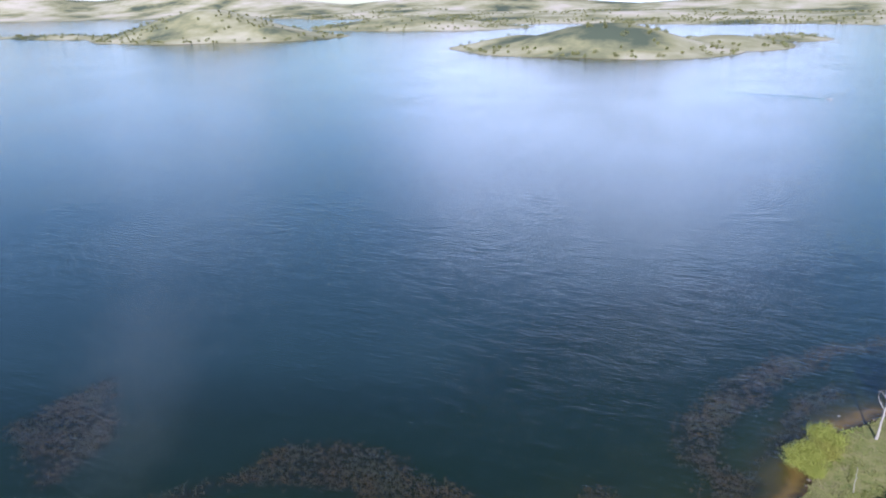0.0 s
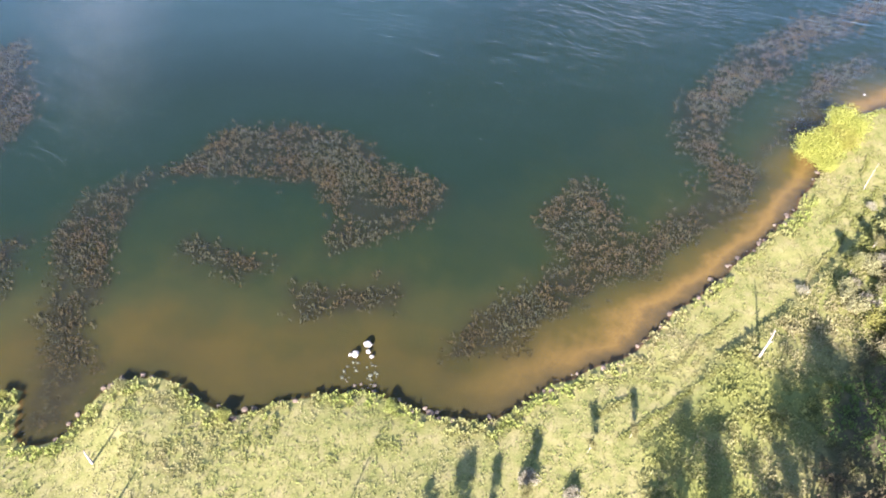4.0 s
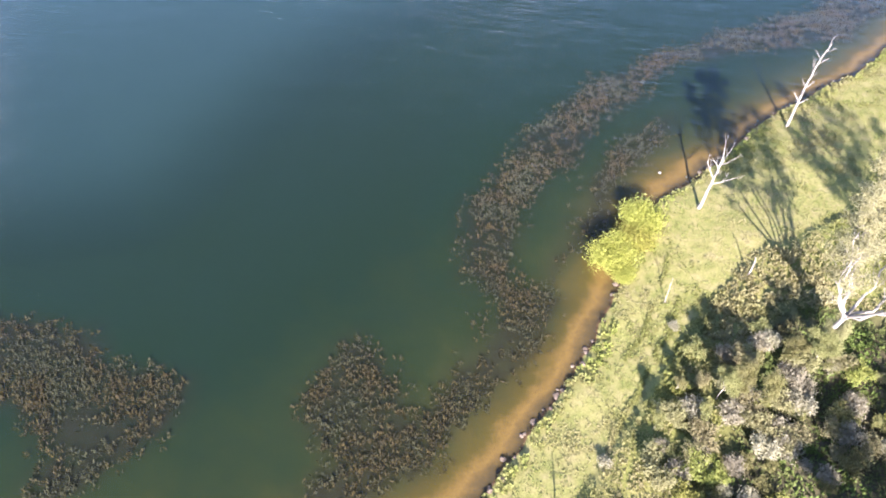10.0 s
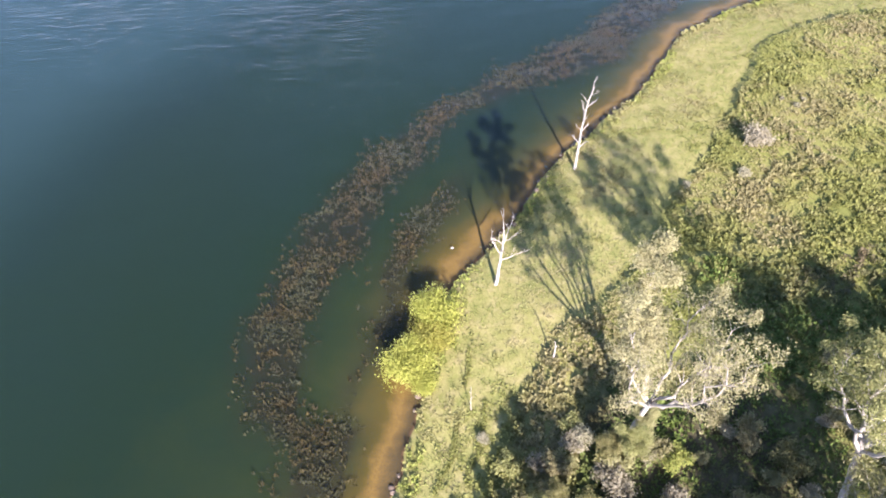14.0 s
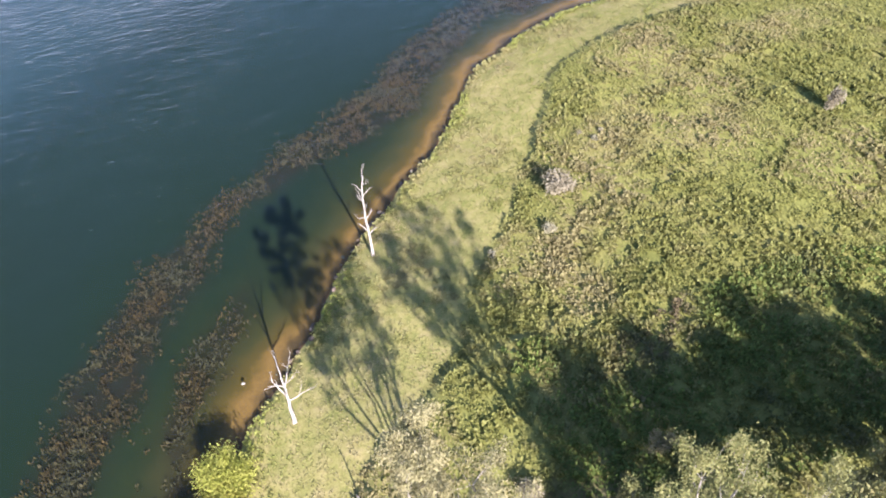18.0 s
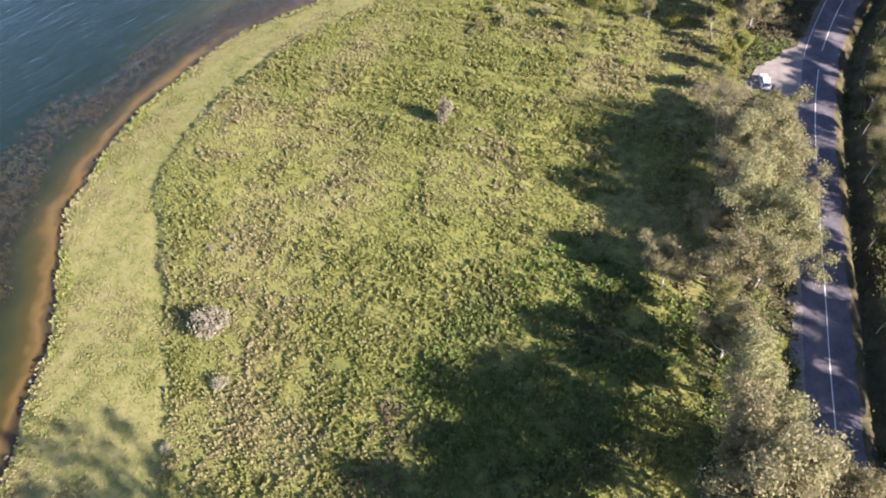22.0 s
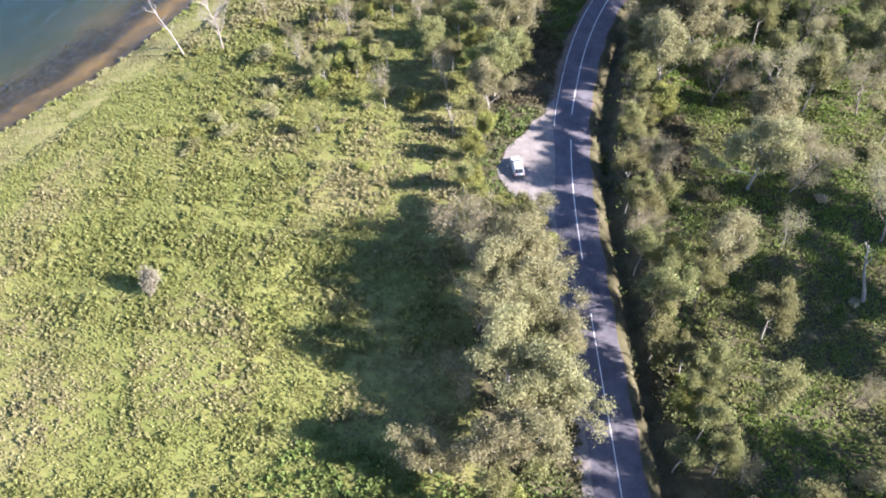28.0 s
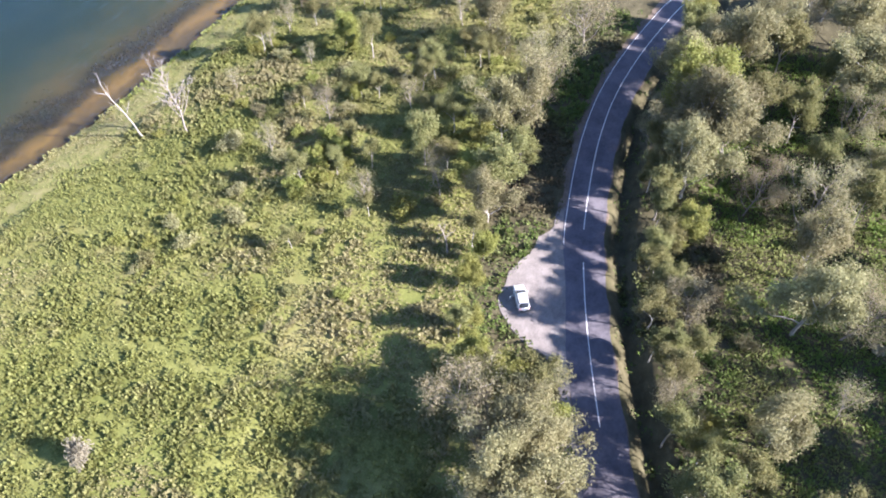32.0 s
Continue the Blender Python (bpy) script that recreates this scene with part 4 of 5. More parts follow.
# the tall white-limbed gums by the shore, and those whose shade falls on it
def spreading_gum(label, seed, x, y, fork, h, spread, limbs, r0, lean, leaf, per, size, heavy=()):
    """A tall gum: a bare trunk to the fork, limbs that sweep out and then up, tufts of leaves at their ends. heavy: bearings (degrees from +x) of limbs that bear more leaves."""
    rnd, rng = random.Random(seed), np.random.default_rng(seed)
    ob = tagged(new("white_gum_tree"), label, "tree", "shore gums")
    tv, tf = [], []
    trunk = bent(rnd, Vector((0, 0, -0.4)), Vector((lean[0], lean[1], 1)), fork, 6, 0.07, 0.1)
    tube(tv, tf, trunk, [r0 * (1.3 if k == 0 else 1 - 0.05 * k) for k in range(7)], 9)
    under(new("trunk", mesh_from("trunk", tv, tf, BARK_WHITE, True)), ob)
    centres, sizes, counts = [], [], []
    for k in range(limbs):
        a = k * 2 * math.pi / limbs + rnd.uniform(-0.35, 0.35)
        reach, top = spread * rnd.uniform(0.45, 1.0), h * rnd.uniform(0.82, 1.0)
        more = 1.0
        for hv in heavy:
            if math.cos(a - radians(hv)) > 0.6:
                more, top, reach = 3.2, h, spread * rnd.uniform(0.55, 0.8)
        start = trunk[-1] if k % 2 else trunk[-1].lerp(trunk[-2], 0.8)
        pts = []
        for j in range(9):
            u = j / 8
            w = reach * (1 - (1 - u) ** 1.6)
            pts.append(start + Vector((math.cos(a) * w, math.sin(a) * w, (top - start.z) * u ** 1.15)) + Vector((rnd.uniform(-1, 1), rnd.uniform(-1, 1), rnd.uniform(-0.6, 0.6))) * (0.55 if j else 0))
        lr = r0 * rnd.uniform(0.42, 0.6)
        lv, lf = [], []
        tube(lv, lf, pts, [lr * (1 - 0.1 * j) for j in range(9)], 6)
        for j in range(3, 9):
            for _ in range(3):
                d = (pts[j] - pts[j - 1]).normalized() * 0.8 + Vector((rnd.uniform(-1, 1), rnd.uniform(-1, 1), rnd.uniform(-0.1, 0.9)))
                sp = bent(rnd, pts[j], d, rnd.uniform(2.2, 4.6), 4, 0.28, 0.25)
                q = lr * (1 - 0.1 * j) * 0.45
                tube(lv, lf, sp, [q, q * 0.75, q * 0.55, q * 0.35, q * 0.15], 4)
                for _ in range(3):
                    tw = bent(rnd, sp[rnd.randint(2, 4)], d + Vector((rnd.uniform(-1, 1), rnd.uniform(-1, 1), rnd.uniform(-0.3, 0.8))), rnd.uniform(0.8, 1.9), 2, 0.3, 0.2)
                    tube(lv, lf, tw, [q * 0.3, q * 0.2, q * 0.08], 3)
                    centres.append(tuple(tw[-1]))
                    sizes.append(rnd.uniform(0.5, 1.25))
                    counts.append(per * more * (0.45 + 0.09 * j) * rnd.uniform(0.3, 1.3))
        under(new("limb", mesh_from("limb", lv, lf, BARK_WHITE, True)), ob)
    step = 12
    keep = [(c, r) for c, r, n in zip(centres, sizes, counts) for _ in range(max(1, int(n / step)))]
    corner = leaf_cloud(rng, [c for c, _ in keep], [r for _, r in keep], step, size, 0.6)
    under(new("crown", quads("crown", corner, leaf)), ob)
    ob.matrix_basis = stand(x, y, 0, 1, 0.1)
    return ob


spreading_gum("tall spreading gum tree with bleached white limbs", 51, 34.2, 47.6, 8.8, 29.0, 9.5, 8, 0.42, (0.08, 0.08), LEAF_STRAW, 84, 0.24, (150.0,))
spreading_gum("very tall white-limbed gum tree with a sparse crown", 57, 56.5, 34.0, 17.0, 33.0, 9.0, 8, 0.5, (-0.12, 0.06), LEAF_OLIVE, 115, 0.24)
MODELS["big_b"] = make_tree("white_gum_tree", "tall gum tree with white limbs and olive leaves", 52, 17.0, 8.0, 11, 0.3, 0.22, 0.36, BARK_WHITE, LEAF_GREY, 62, 0.34, 1.25, (0.0, 0.1), 5, 3, 0.3, group="shore gums")
plant("gum_b", 33.0, 44.0, 0.75)
plant("gum_a", 35.5, 47.5, 0.6)
plant("gum_b", 30.0, 45.0, 0.55)
for x, y, sc, tn in ((8.0, -34.0, 0.95, 1.2), (17.0, -29.0, 1.0, 3.2), (28.0, -22.0, 1.0, 5.0), (-3.0, -48.0, 0.85, 2.2), (66.0, 29.0, 1.12, 4.0), (59.5, 26.0, 1.05, 2.0), (72.5, 32.0, 0.95, 0.9), (47.0, 9.0, 1.0, 1.1), (56.0, 14.0, 1.0, 2.6), (39.0, 3.0, 0.95, 4.4), (24.0, -13.0, 0.85, 2.9)):
    plant("big_b", x, y, sc, tn)
for x, y, sc in ((13.6, 37.5, 0.36), (19.3, 36.9, 0.66), (21.5, 38.0, 0.7), (24.7, 36.4, 0.7), (16.5, 33.0, 0.45), (10.5, 31.0, 0.4), (-16.6, -10.7, 0.3), (-31.5, -31.5, 0.4), (-27.6, -25.0, 0.4), (-21.5, -15.0, 0.32), (-35, -37, 0.55), (-38, -42, 0.5)):
    plant("gum_d", x, y, sc, None, 1.25, "slender dark green sapling in the grass")

# the lime-green bushes hanging over the water
MODELS["lake_bush"] = make_shrub("lake_bush", "large lime-green bush hanging over the water", 45, 3.6, 3.4, LEAF_BUSH, 220, 0.24, 12, group="lake bushes")
plant("lake_bush", 4.2, 64.2, 1.3, 0.3)
plant("lake_bush", 9.0, 73.0, 1.3, 1.9)
plant("lake_bush", 8.0, 68.0, 1.1, 3.0)
plant("lake_bush", 6.5, 60.5, 0.7, 4.0)

SHRUBS = [("shrub_pale", 27.6, 47.9, 2.6), ("shrub_pale", 23.4, 37.0, 3.0), ("shrub_pale", 30.2, 36.9, 3.2), ("shrub_grey", 37.0, 44.3, 3.0), ("shrub_pale", 47, 55.3, 2.6), ("shrub_lime", 31, 44.3, 2.6), ("shrub_grey", 48.7, 44.2, 3),
          ("shrub_green", 53.1, 40.8, 3.6), ("shrub_grey", 65.1, 55.1, 3.0), ("shrub_lime", 61.7, 46.7, 2.6), ("shrub_pale", 16.8, 28.9, 2.4), ("shrub_pale", 11.3, 28, 2.0), ("shrub_pale", 3.9, 25.2, 1.8), ("shrub_grey", 23.3, 36.1, 3.2),
          ("shrub_pale", 30.5, 40, 3.2), ("shrub_green", 26.4, 50, 2.2), ("shrub_grey", 15.3, 34.1, 2.2), ("shrub_grey", 33.8, 33.3, 3), ("shrub_pale", 20.5, 26.4, 2.4), ("shrub_grey", 27.6, 30.8, 3), ("shrub_pale", -28, -22, 2.2), ("shrub_pale", -22, -22, 1.8)]
SHRUBS += [("shrub_lime", -72.4, -29.0, 1.9), ("shrub_lime", -50.2, -18.6, 1.7), ("shrub_lime", -105.6, -39.0, 1.6), ("shrub_green", -90, -30.5, 1.4), ("shrub_green", -110, -42.5, 1.5), ("shrub_pale", 74.1, 105.5, 4.4), ("shrub_pale", 68.6, 96.9, 1.9), ("shrub_pale", 57.6, 95.9, 1.3), ("shrub_pale", 85.8, 114.6, 1.1), ("shrub_pale", 88.0, 116.5, 0.9), ("shrub_pale", 84.0, 117.5, 0.9),
           ("shrub_lime", 183, 99, 2.4), ("shrub_lime", 188, 103, 2.6), ("shrub_lime", 178, 102, 2.2), ("shrub_grey", 170, 108, 2.6), ("shrub_grey", 176, 112, 2.4), ("shrub_grey", 163, 113, 2.6), ("shrub_grey", 166, 118, 2.4), ("shrub_green", 158, 117, 2.2)]
plant("shrub_pale", 128.8, 103.4, 1.1, None, 2.6, "tall pale grey bush standing alone in the field")
SHRUB_H = {"shrub_grey": 2.3, "shrub_green": 1.9, "shrub_pale": 2.1, "shrub_lime": 2.2}
for kind, x, y, hh in SHRUBS:
    plant(kind, x, y, hh / SHRUB_H[kind])
rnd = random.Random(78)
for k in range(46):
    # scrub between the field and the far end of the shore
    x, y = rnd.uniform(146, 222), rnd.uniform(84, 142)
    if 0.35 * (x - 146) + (142 - y) < 18 or height(x, y) < 0.9:
        continue
    kind = rnd.choice(["shrub_green", "shrub_green", "shrub_grey", "shrub_lime"])
    plant(kind, x, y, rnd.uniform(0.5, 1.0), None, 0.8)
for x, y, sc in ((183.0, 100.0, 1.5), (186.5, 102.5, 1.7), (190.0, 101.0, 1.4), (180.0, 103.5, 1.3), (187.0, 97.5, 1.3), (193.0, 104.0, 1.2)):
    plant("shrub_lime", x, y, sc)
for kind, x, y, hh in (("gum_d", 168.0, 97.0, 5.0), ("gum_b", 206.0, 100.0, 6.0), ("gum_d", 199.0, 112.0, 5.5), ("bare_b", 212.0, 118.0, 5.0), ("gum_d", 178.0, 88.5, 5.0), ("gum_b", 214.0, 92.0, 8.0), ("gum_d", 225.0, 124.0, 6.0)):
    plant(kind, x, y, hh / BASE_H[kind])
rnd = random.Random(77)
for k in range(36, 150):
    # undergrowth on both sides of the road and on the knoll
    if k < 70:
        x, y = rnd.uniform(112, 235), rnd.uniform(2, 50)
    elif k < 110:
        x, y = rnd.uniform(100, 225), rnd.uniform(40, 82)
    else:
        x, y = rnd.uniform(12, 70), rnd.uniform(22, 52)
    dd, ss, _ = line_distance(np.array([x]), np.array([y]), ROAD_LINE)
    if dd[0] < 8.5 or (70 <= k < 110 and (ss[0] > 0 or dd[0] > 17)) or (x - 170) ** 2 + (y - 60) ** 2 < 130:
        continue
    kind = rnd.choice(["shrub_grey", "shrub_grey", "shrub_green", "shrub_pale", "shrub_lime"] if k < 110 else ["shrub_grey", "shrub_pale", "shrub_green"])
    plant(kind, x, y, rnd.uniform(0.6, 1.5))


rnd = random.Random(79)
for k in range(150):
    # close scrub on the knoll by the shore, pale and dark bushes over deep shade
    x, y = rnd.uniform(8, 66), rnd.uniform(14, 47)
    if (y < 30 and x > 52) or (x > 36 and rnd.random() < 0.72):
        continue
    inl = float(lie(np.array([x]), np.array([y]))[1][0])
    if inl < 15 + 3 * math.sin(x * 0.4):
        continue
    plant(rnd.choice(["shrub_grey", "shrub_pale", "shrub_green", "shrub_grey", "shrub_pale", "shrub_lime"]), x, y, rnd.uniform(0.7, 1.55), None, rnd.uniform(0.9, 1.3))
for k in range(70):
    # taller scrub and saplings between the far road bend and the shore
    x, y = rnd.uniform(176, 252), rnd.uniform(78, 134)
    if height(x, y) < 1.2 or 0.5 * (x - 176) + (134 - y) < 16:
        continue
    kind = rnd.choice(["shrub_green", "shrub_grey", "shrub_lime", "gum_d", "bare_b", "gum_b", "lime_b"])
    plant(kind, x, y, rnd.uniform(0.9, 1.7) if "shrub" in kind else rnd.uniform(0.5, 1.0))


# ---- dead trees ----
def dead_tree(name, label, seed, x, y, h, spread, limbs, fork_lo, wander, r0, lean, bark=BARK_WHITE, sub=2, twigs=1, rise=0.3):
    rnd = random.Random(seed)
    (tv, tf), limb_list, _ = woody(rnd, h / 0.8, spread, lean, limbs, fork_lo, wander, r0, sub, twigs, rise)
    ob = tagged(new(name), label, "dead tree", "dead trees")
    under(new("trunk", mesh_from("trunk", tv, tf, bark, True)), ob)
    for lv, lf in limb_list:
        under(new("branch", mesh_from("branch", lv, lf, bark, True)), ob)
    ob.matrix_basis = stand(x, y, 0, 1, 0.15)
    return ob


dead_tree("dead_tree", "tall bleached dead tree on the shore", 61, 38.9, 105.3, 21.5, 2.6, 12, 0.25, 0.2, 0.27, (0.02, 0.0), twigs=1)
dead_tree("dead_tree", "bleached forked dead tree on the shore", 62, 19.7, 78.2, 13.5, 5.0, 7, 0.45, 0.2, 0.33, (0.02, 0.03), twigs=2)
dead_tree("dead_tree", "leaning thin dead tree on the shore", 63, 184.2, 138.9, 15.0, 3.2, 6, 0.4, 0.25, 0.17, (-0.12, 0.3), twigs=1)
dead_tree("dead_tree", "grey dead tree with many bare branches", 64, 187.0, 130.4, 13.5, 4.4, 20, 0.2, 0.28, 0.2, (0.0, 0.1), TWIG_GREY, 5, 5)
dead_tree("dead_tree", "small grey dead tree beside the bush", 65, 175.2, 74.0, 8.0, 1.8, 8, 0.3, 0.25, 0.14, (0.05, 0.1), TWIG_GREY, 2, 1)
dead_tree("dead_tree", "bare leaning dead trunk among green undergrowth", 67, 162.4, 7.3, 11.0, 1.6, 4, 0.6, 0.15, 0.28, (0.3, 0.25), BARK_PALE, 1, 1)
dead_tree("dead_tree", "tall leaning dead gum with white trunk", 66, 112.0, 9.0, 14.0, 4.0, 7, 0.5, 0.25, 0.35, (0.45, -0.2), BARK_PALE, 3, 2)
for k, (x, y, hh, r) in enumerate([(-1.5, 9.0, 7.5, 0.2), (26.2, 61.4, 5.0, 0.17), (13.0, 55.1, 6.5, 0.08), (-76.8, -50.6, 4.6, 0.3), (-84.9, -42.3, 4.4, 0.22), (-48.3, -40.6, 9.0, 0.13), (-99, -52, 5, 0.2), (-106, -58, 6, 0.2)]):
    dead_tree("dead_stag", "bare bleached dead trunk standing in short grass", 70 + k, x, y, hh, hh * 0.12, 3, 0.5, 0.12, r, (0.02, 0.04), sub=1, twigs=0)

# ---- water weed ----
def blades(rng, x, y, z, count, size, tall, splay, slim=0.5):
    """Tufts: count three-cornered leaves leaning out of each foot. Returns corners."""
    x, y, z = (np.repeat(a, count) for a in (x, y, z))
    k = len(x)
    a = rng.uniform(0, 2 * np.pi, k)
    r = splay * np.sqrt(rng.uniform(0, 1, k))
    s = size * rng.uniform(0.6, 1.5, k)
    c = np.stack([x + np.cos(a) * r, y + np.sin(a) * r, z + tall * rng.uniform(0.0, 0.75, k)], 1)
    b = a + rng.normal(0, 1.2, k)
    tilt = rng.uniform(0.2, 1.35, k)
    u = np.stack([np.cos(b) * np.cos(tilt), np.sin(b) * np.cos(tilt), np.sin(tilt)], 1) * (s * 1.1)[:, None]
    w = np.stack([-np.sin(b), np.cos(b), rng.normal(0, 0.3, k)], 1) * (s * slim)[:, None]
    return np.stack([c - w, c + w, c + u], 1)


rng = np.random.default_rng(5)
for poly in BEDS + BEDS2:
    p = np.array(poly)
    lo, hi = p.min(0) - 2, p.max(0) + 2
    area = (hi - lo).prod()
    k = int(area * 4.2)
    x, y = rng.uniform(lo[0], hi[0], k), rng.uniform(lo[1], hi[1], k)
    xx, yy = x + 1.6 * wobble(x, y, 3.1, 7) + rng.normal(0, 1.5, k), y + 1.6 * wobble(x, y, 3.1, 9) + rng.normal(0, 1.5, k)
    m = inside(xx, yy, poly) & (0.75 * wobble(x, y, 0.75, 3) + 0.9 * wobble(x, y, 3.6, 8) > rng.uniform(-1.05, 0.85, k))
    x, y = x[m], y[m]
    z, inl, _ = lie(x, y)
    m = inl < -1.0
    x, y, z = x[m], y[m], z[m]
    foot = z - 0.05
    tuft = blades(rng, x, y, foot, 8, 0.40, 0.5, 0.5, 0.22)
    tuft[..., 2] = np.minimum(tuft[..., 2], -0.15)
    tagged(new("water_weed", quads("water_weed", tuft, WEED)), "bed of brown water weed under the surface", "water weed", kind="stuff")

# ---- grass ----
rng = np.random.default_rng(9)


def scatter(x0, x1, y0, y1, per_m2):
    k = int((x1 - x0) * (y1 - y0) * per_m2)
    x, y = rng.uniform(x0, x1, k), rng.uniform(y0, y1, k)
    z, inl, wd = lie(x, y)
    rd, rs, _ = line_distance(x, y, ROAD_COARSE)
    pull = inside(x, y, PULLOUT)
    q = rng.uniform(0, 1, k)
    bare = (rs > 0) & (rd < 10 + 4 * wobble(x, y, 6.0, 3)) & (q < 0.8)
    return x, y, z, inl, wd, (rd > 4.2) & ~pull & (inl > 0.4) & ~bare, q


x, y, z, inl, wd, ok, q = scatter(-60, 258, -58, 166, 2.3)
ok &= (y > -44 + 12 * wobble(x, y, 16.0, 90) + 14 * q) & (x < 250 - 8 * q)
zone = inl - strip_width(x, y) + 1.5 * wobble(x, y, 5.0, 4)
field = ok & (zone > 0) & (wd < 0.5) & ~((x < 0) & (inl > 60))
tagged(new("field_grass", quads("field_grass", blades(rng, x[field], y[field], z[field], 7, 0.25, 0.3, 0.65), GRASS_FIELD)), "rough green field of knee-high weeds and grass", "grass", kind="stuff")
lush = wobble(x, y, 2.3, 12) + 0.9 * wobble(x, y, 11.0, 13) + 0.7 * wobble(x, y, 0.9, 15)
m = field & (q * 1.1 < lush + 0.22)
tagged(new("field_weeds", quads("field_weeds", blades(rng, x[m], y[m], z[m], 11, 0.34, 0.75, 0.42), GRASS_FIELD)), "taller leafy weeds standing out of the field grass", "weeds", kind="stuff")
# weeds on the shaded ground, in darker bush tones that add to its shade
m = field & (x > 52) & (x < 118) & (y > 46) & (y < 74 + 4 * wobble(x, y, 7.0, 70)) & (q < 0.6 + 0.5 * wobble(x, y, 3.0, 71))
tagged(new("shade_weeds", quads("shade_weeds", blades(rng, x[m], y[m], z[m], 12, 0.36, 0.8, 0.5), GRASS_WOOD)), "tall brown and green weeds, coloured dark to deepen the tree shade", "weeds", kind="stuff")
m = ok & (wd >= 0.5)
meadow = m & (y < 0.30 * x - 21 + 5 * wobble(x, y, 9.0, 21)) & (x > 66 + 22 * wobble(x, y, 13.0, 22) + 10 * q)
m = m & ~meadow
tagged(new("meadow_grass", quads("meadow_grass", blades(rng, x[meadow], y[meadow], z[meadow], 10, 0.27, 0.36, 0.8), GRASS_LUSH)), "lush green grass between the trees east of the road", "grass", kind="stuff")
tagged(new("bush_grass", quads("bush_grass", blades(rng, x[m], y[m], z[m], 5, 0.31, 0.36, 0.7), GRASS_WOOD)), "dark green and brown undergrowth under the trees", "grass", kind="stuff")
m = m & (q < 0.7 * lush)
tagged(new("bush_weeds", quads("bush_weeds", blades(rng, x[m], y[m], z[m], 10, 0.36, 0.9, 0.5), GRASS_WOOD)), "taller green and brown weeds under the trees", "weeds", kind="stuff")
x, y, z, inl, wd, ok, q = scatter(-125, 245, -62, 170, 1.7)
m = ok & (inl - strip_width(x, y) + 1.5 * wobble(x, y, 5.0, 4) < 2) & (wd < 0.5)
tagged(new("short_grass", quads("short_grass", blades(rng, x[m], y[m], z[m], 7, 0.16, 0.1, 0.55), GRASS_DRY)), "short pale grass strip along the water", "grass", kind="stuff")
m = ok & (inl < 2.6 + 1.2 * wobble(x, y, 3.0, 2)) & (q < 0.75)
tagged(new("edge_grass", quads("edge_grass", blades(rng, x[m], y[m], z[m], 14, 0.28, 0.6, 0.45), GRASS_EDGE)), "taller tufts of grass along the water's edge", "grass", kind="stuff")

# old waterlines: lips of longer turf along the slope, one above the other
turf = smooth_line([tuple(p) for p in SHORE_COARSE[::4]], 4.0)
tan = np.gradient(turf, axis=0)
tan /= np.linalg.norm(tan, axis=1)[:, None] + 1e-9
for k, c in enumerate((6.0, 10.5)):
    lip = turf + np.stack([tan[:, 1], -tan[:, 0]], 1) * (c + 1.2 * wobble(turf[:, 0], turf[:, 1], 15.0, 30 + k))[:, None]
    lip = smooth_line([tuple(p) for p in lip[(turf[:, 0] > -27) & (turf[:, 0] < 8)]], 0.16)
    lx, ly = lip[:, 0] + rng.normal(0, 0.12, len(lip)), lip[:, 1] + rng.normal(0, 0.12, len(lip))
    lx, ly = lx + 0.5 * wobble(lx, ly, 1.4, 41 + k), ly + 0.5 * wobble(lx, ly, 1.4, 44 + k)
    m2 = wobble(lx, ly, 5.0, 50 + k) > (0.05, -0.1)[k]
    lz = lie(lx[m2], ly[m2])[0]
    tagged(new("ledge_grass", quads("ledge_grass", blades(rng, lx[m2], ly[m2], lz, 10, 0.2, 0.24, 0.3), GRASS_FIELD)), "lip of longer green grass along an old waterline", "grass", kind="stuff")
m = ok & (inl - strip_width(x, y) < 1) & (wd < 0.5) & (0.8 * wobble(x, y, 6.0, 60) + 0.7 * wobble(x, y, 1.6, 61) > 0.18)
tagged(new("strip_tufts", quads("strip_tufts", blades(rng, x[m], y[m], z[m], 9, 0.2, 0.16, 0.6), GRASS_FIELD)), "scattered greener tufts in the short grass strip", "grass", kind="stuff")


# ---- rocks ----
def make_rock(name, seed, r, material, label, group="shore rocks"):
    bm = bmesh.new()
    bmesh.ops.create_icosphere(bm, subdivisions=2, radius=r)
    rn = random.Random(seed)
    sx, sy, sz = rn.uniform(0.8, 1.3), rn.uniform(0.7, 1.1), rn.uniform(0.45, 0.7)
    for v in bm.verts:
        k = 1 + 0.28 * noise.noise(v.co * (1.6 / r) + Vector((seed, 0, 0)))
        v.co = Vector((v.co.x * sx * k, v.co.y * sy * k, v.co.z * sz * k))
    me = bpy.data.meshes.new(name)
    bm.to_mesh(me)
    bm.free()
    me.materials.append(material)
    return tagged(new(name, me), label, "rock", group)


rocks = [make_rock("rock", s, 0.5, ROCK, "brown rock at the water's edge") for s in (1, 2, 3)]
pale = [make_rock("pale_rock", s, 0.8, ROCK_WHITE, "large pale rock standing out of the shallows", "pale rocks") for s in (4, 5)]
for k, (x, y, s) in enumerate([(-58.6, -9.4, 0.95), (-59.6, -11.8, 0.7), (-57.0, -11.2, 0.5), (-57.9, -10.6, 0.45), (-60.3, -12.2, 0.45), (13.2, 88.2, 0.32)]):
    m = Matrix.Translation((x, y, 0.08)) @ Matrix.Rotation(k * 1.9, 4, "Z") @ Matrix.Diagonal((s, s, s, 1))
    if k < 2:
        pale[k].matrix_basis = m
    else:
        copy_thing(pale[k % 2], m @ Matrix.Diagonal((1 / pale[k % 2].scale.x,) * 3 + (1,)))
rnd = random.Random(8)
count = 0
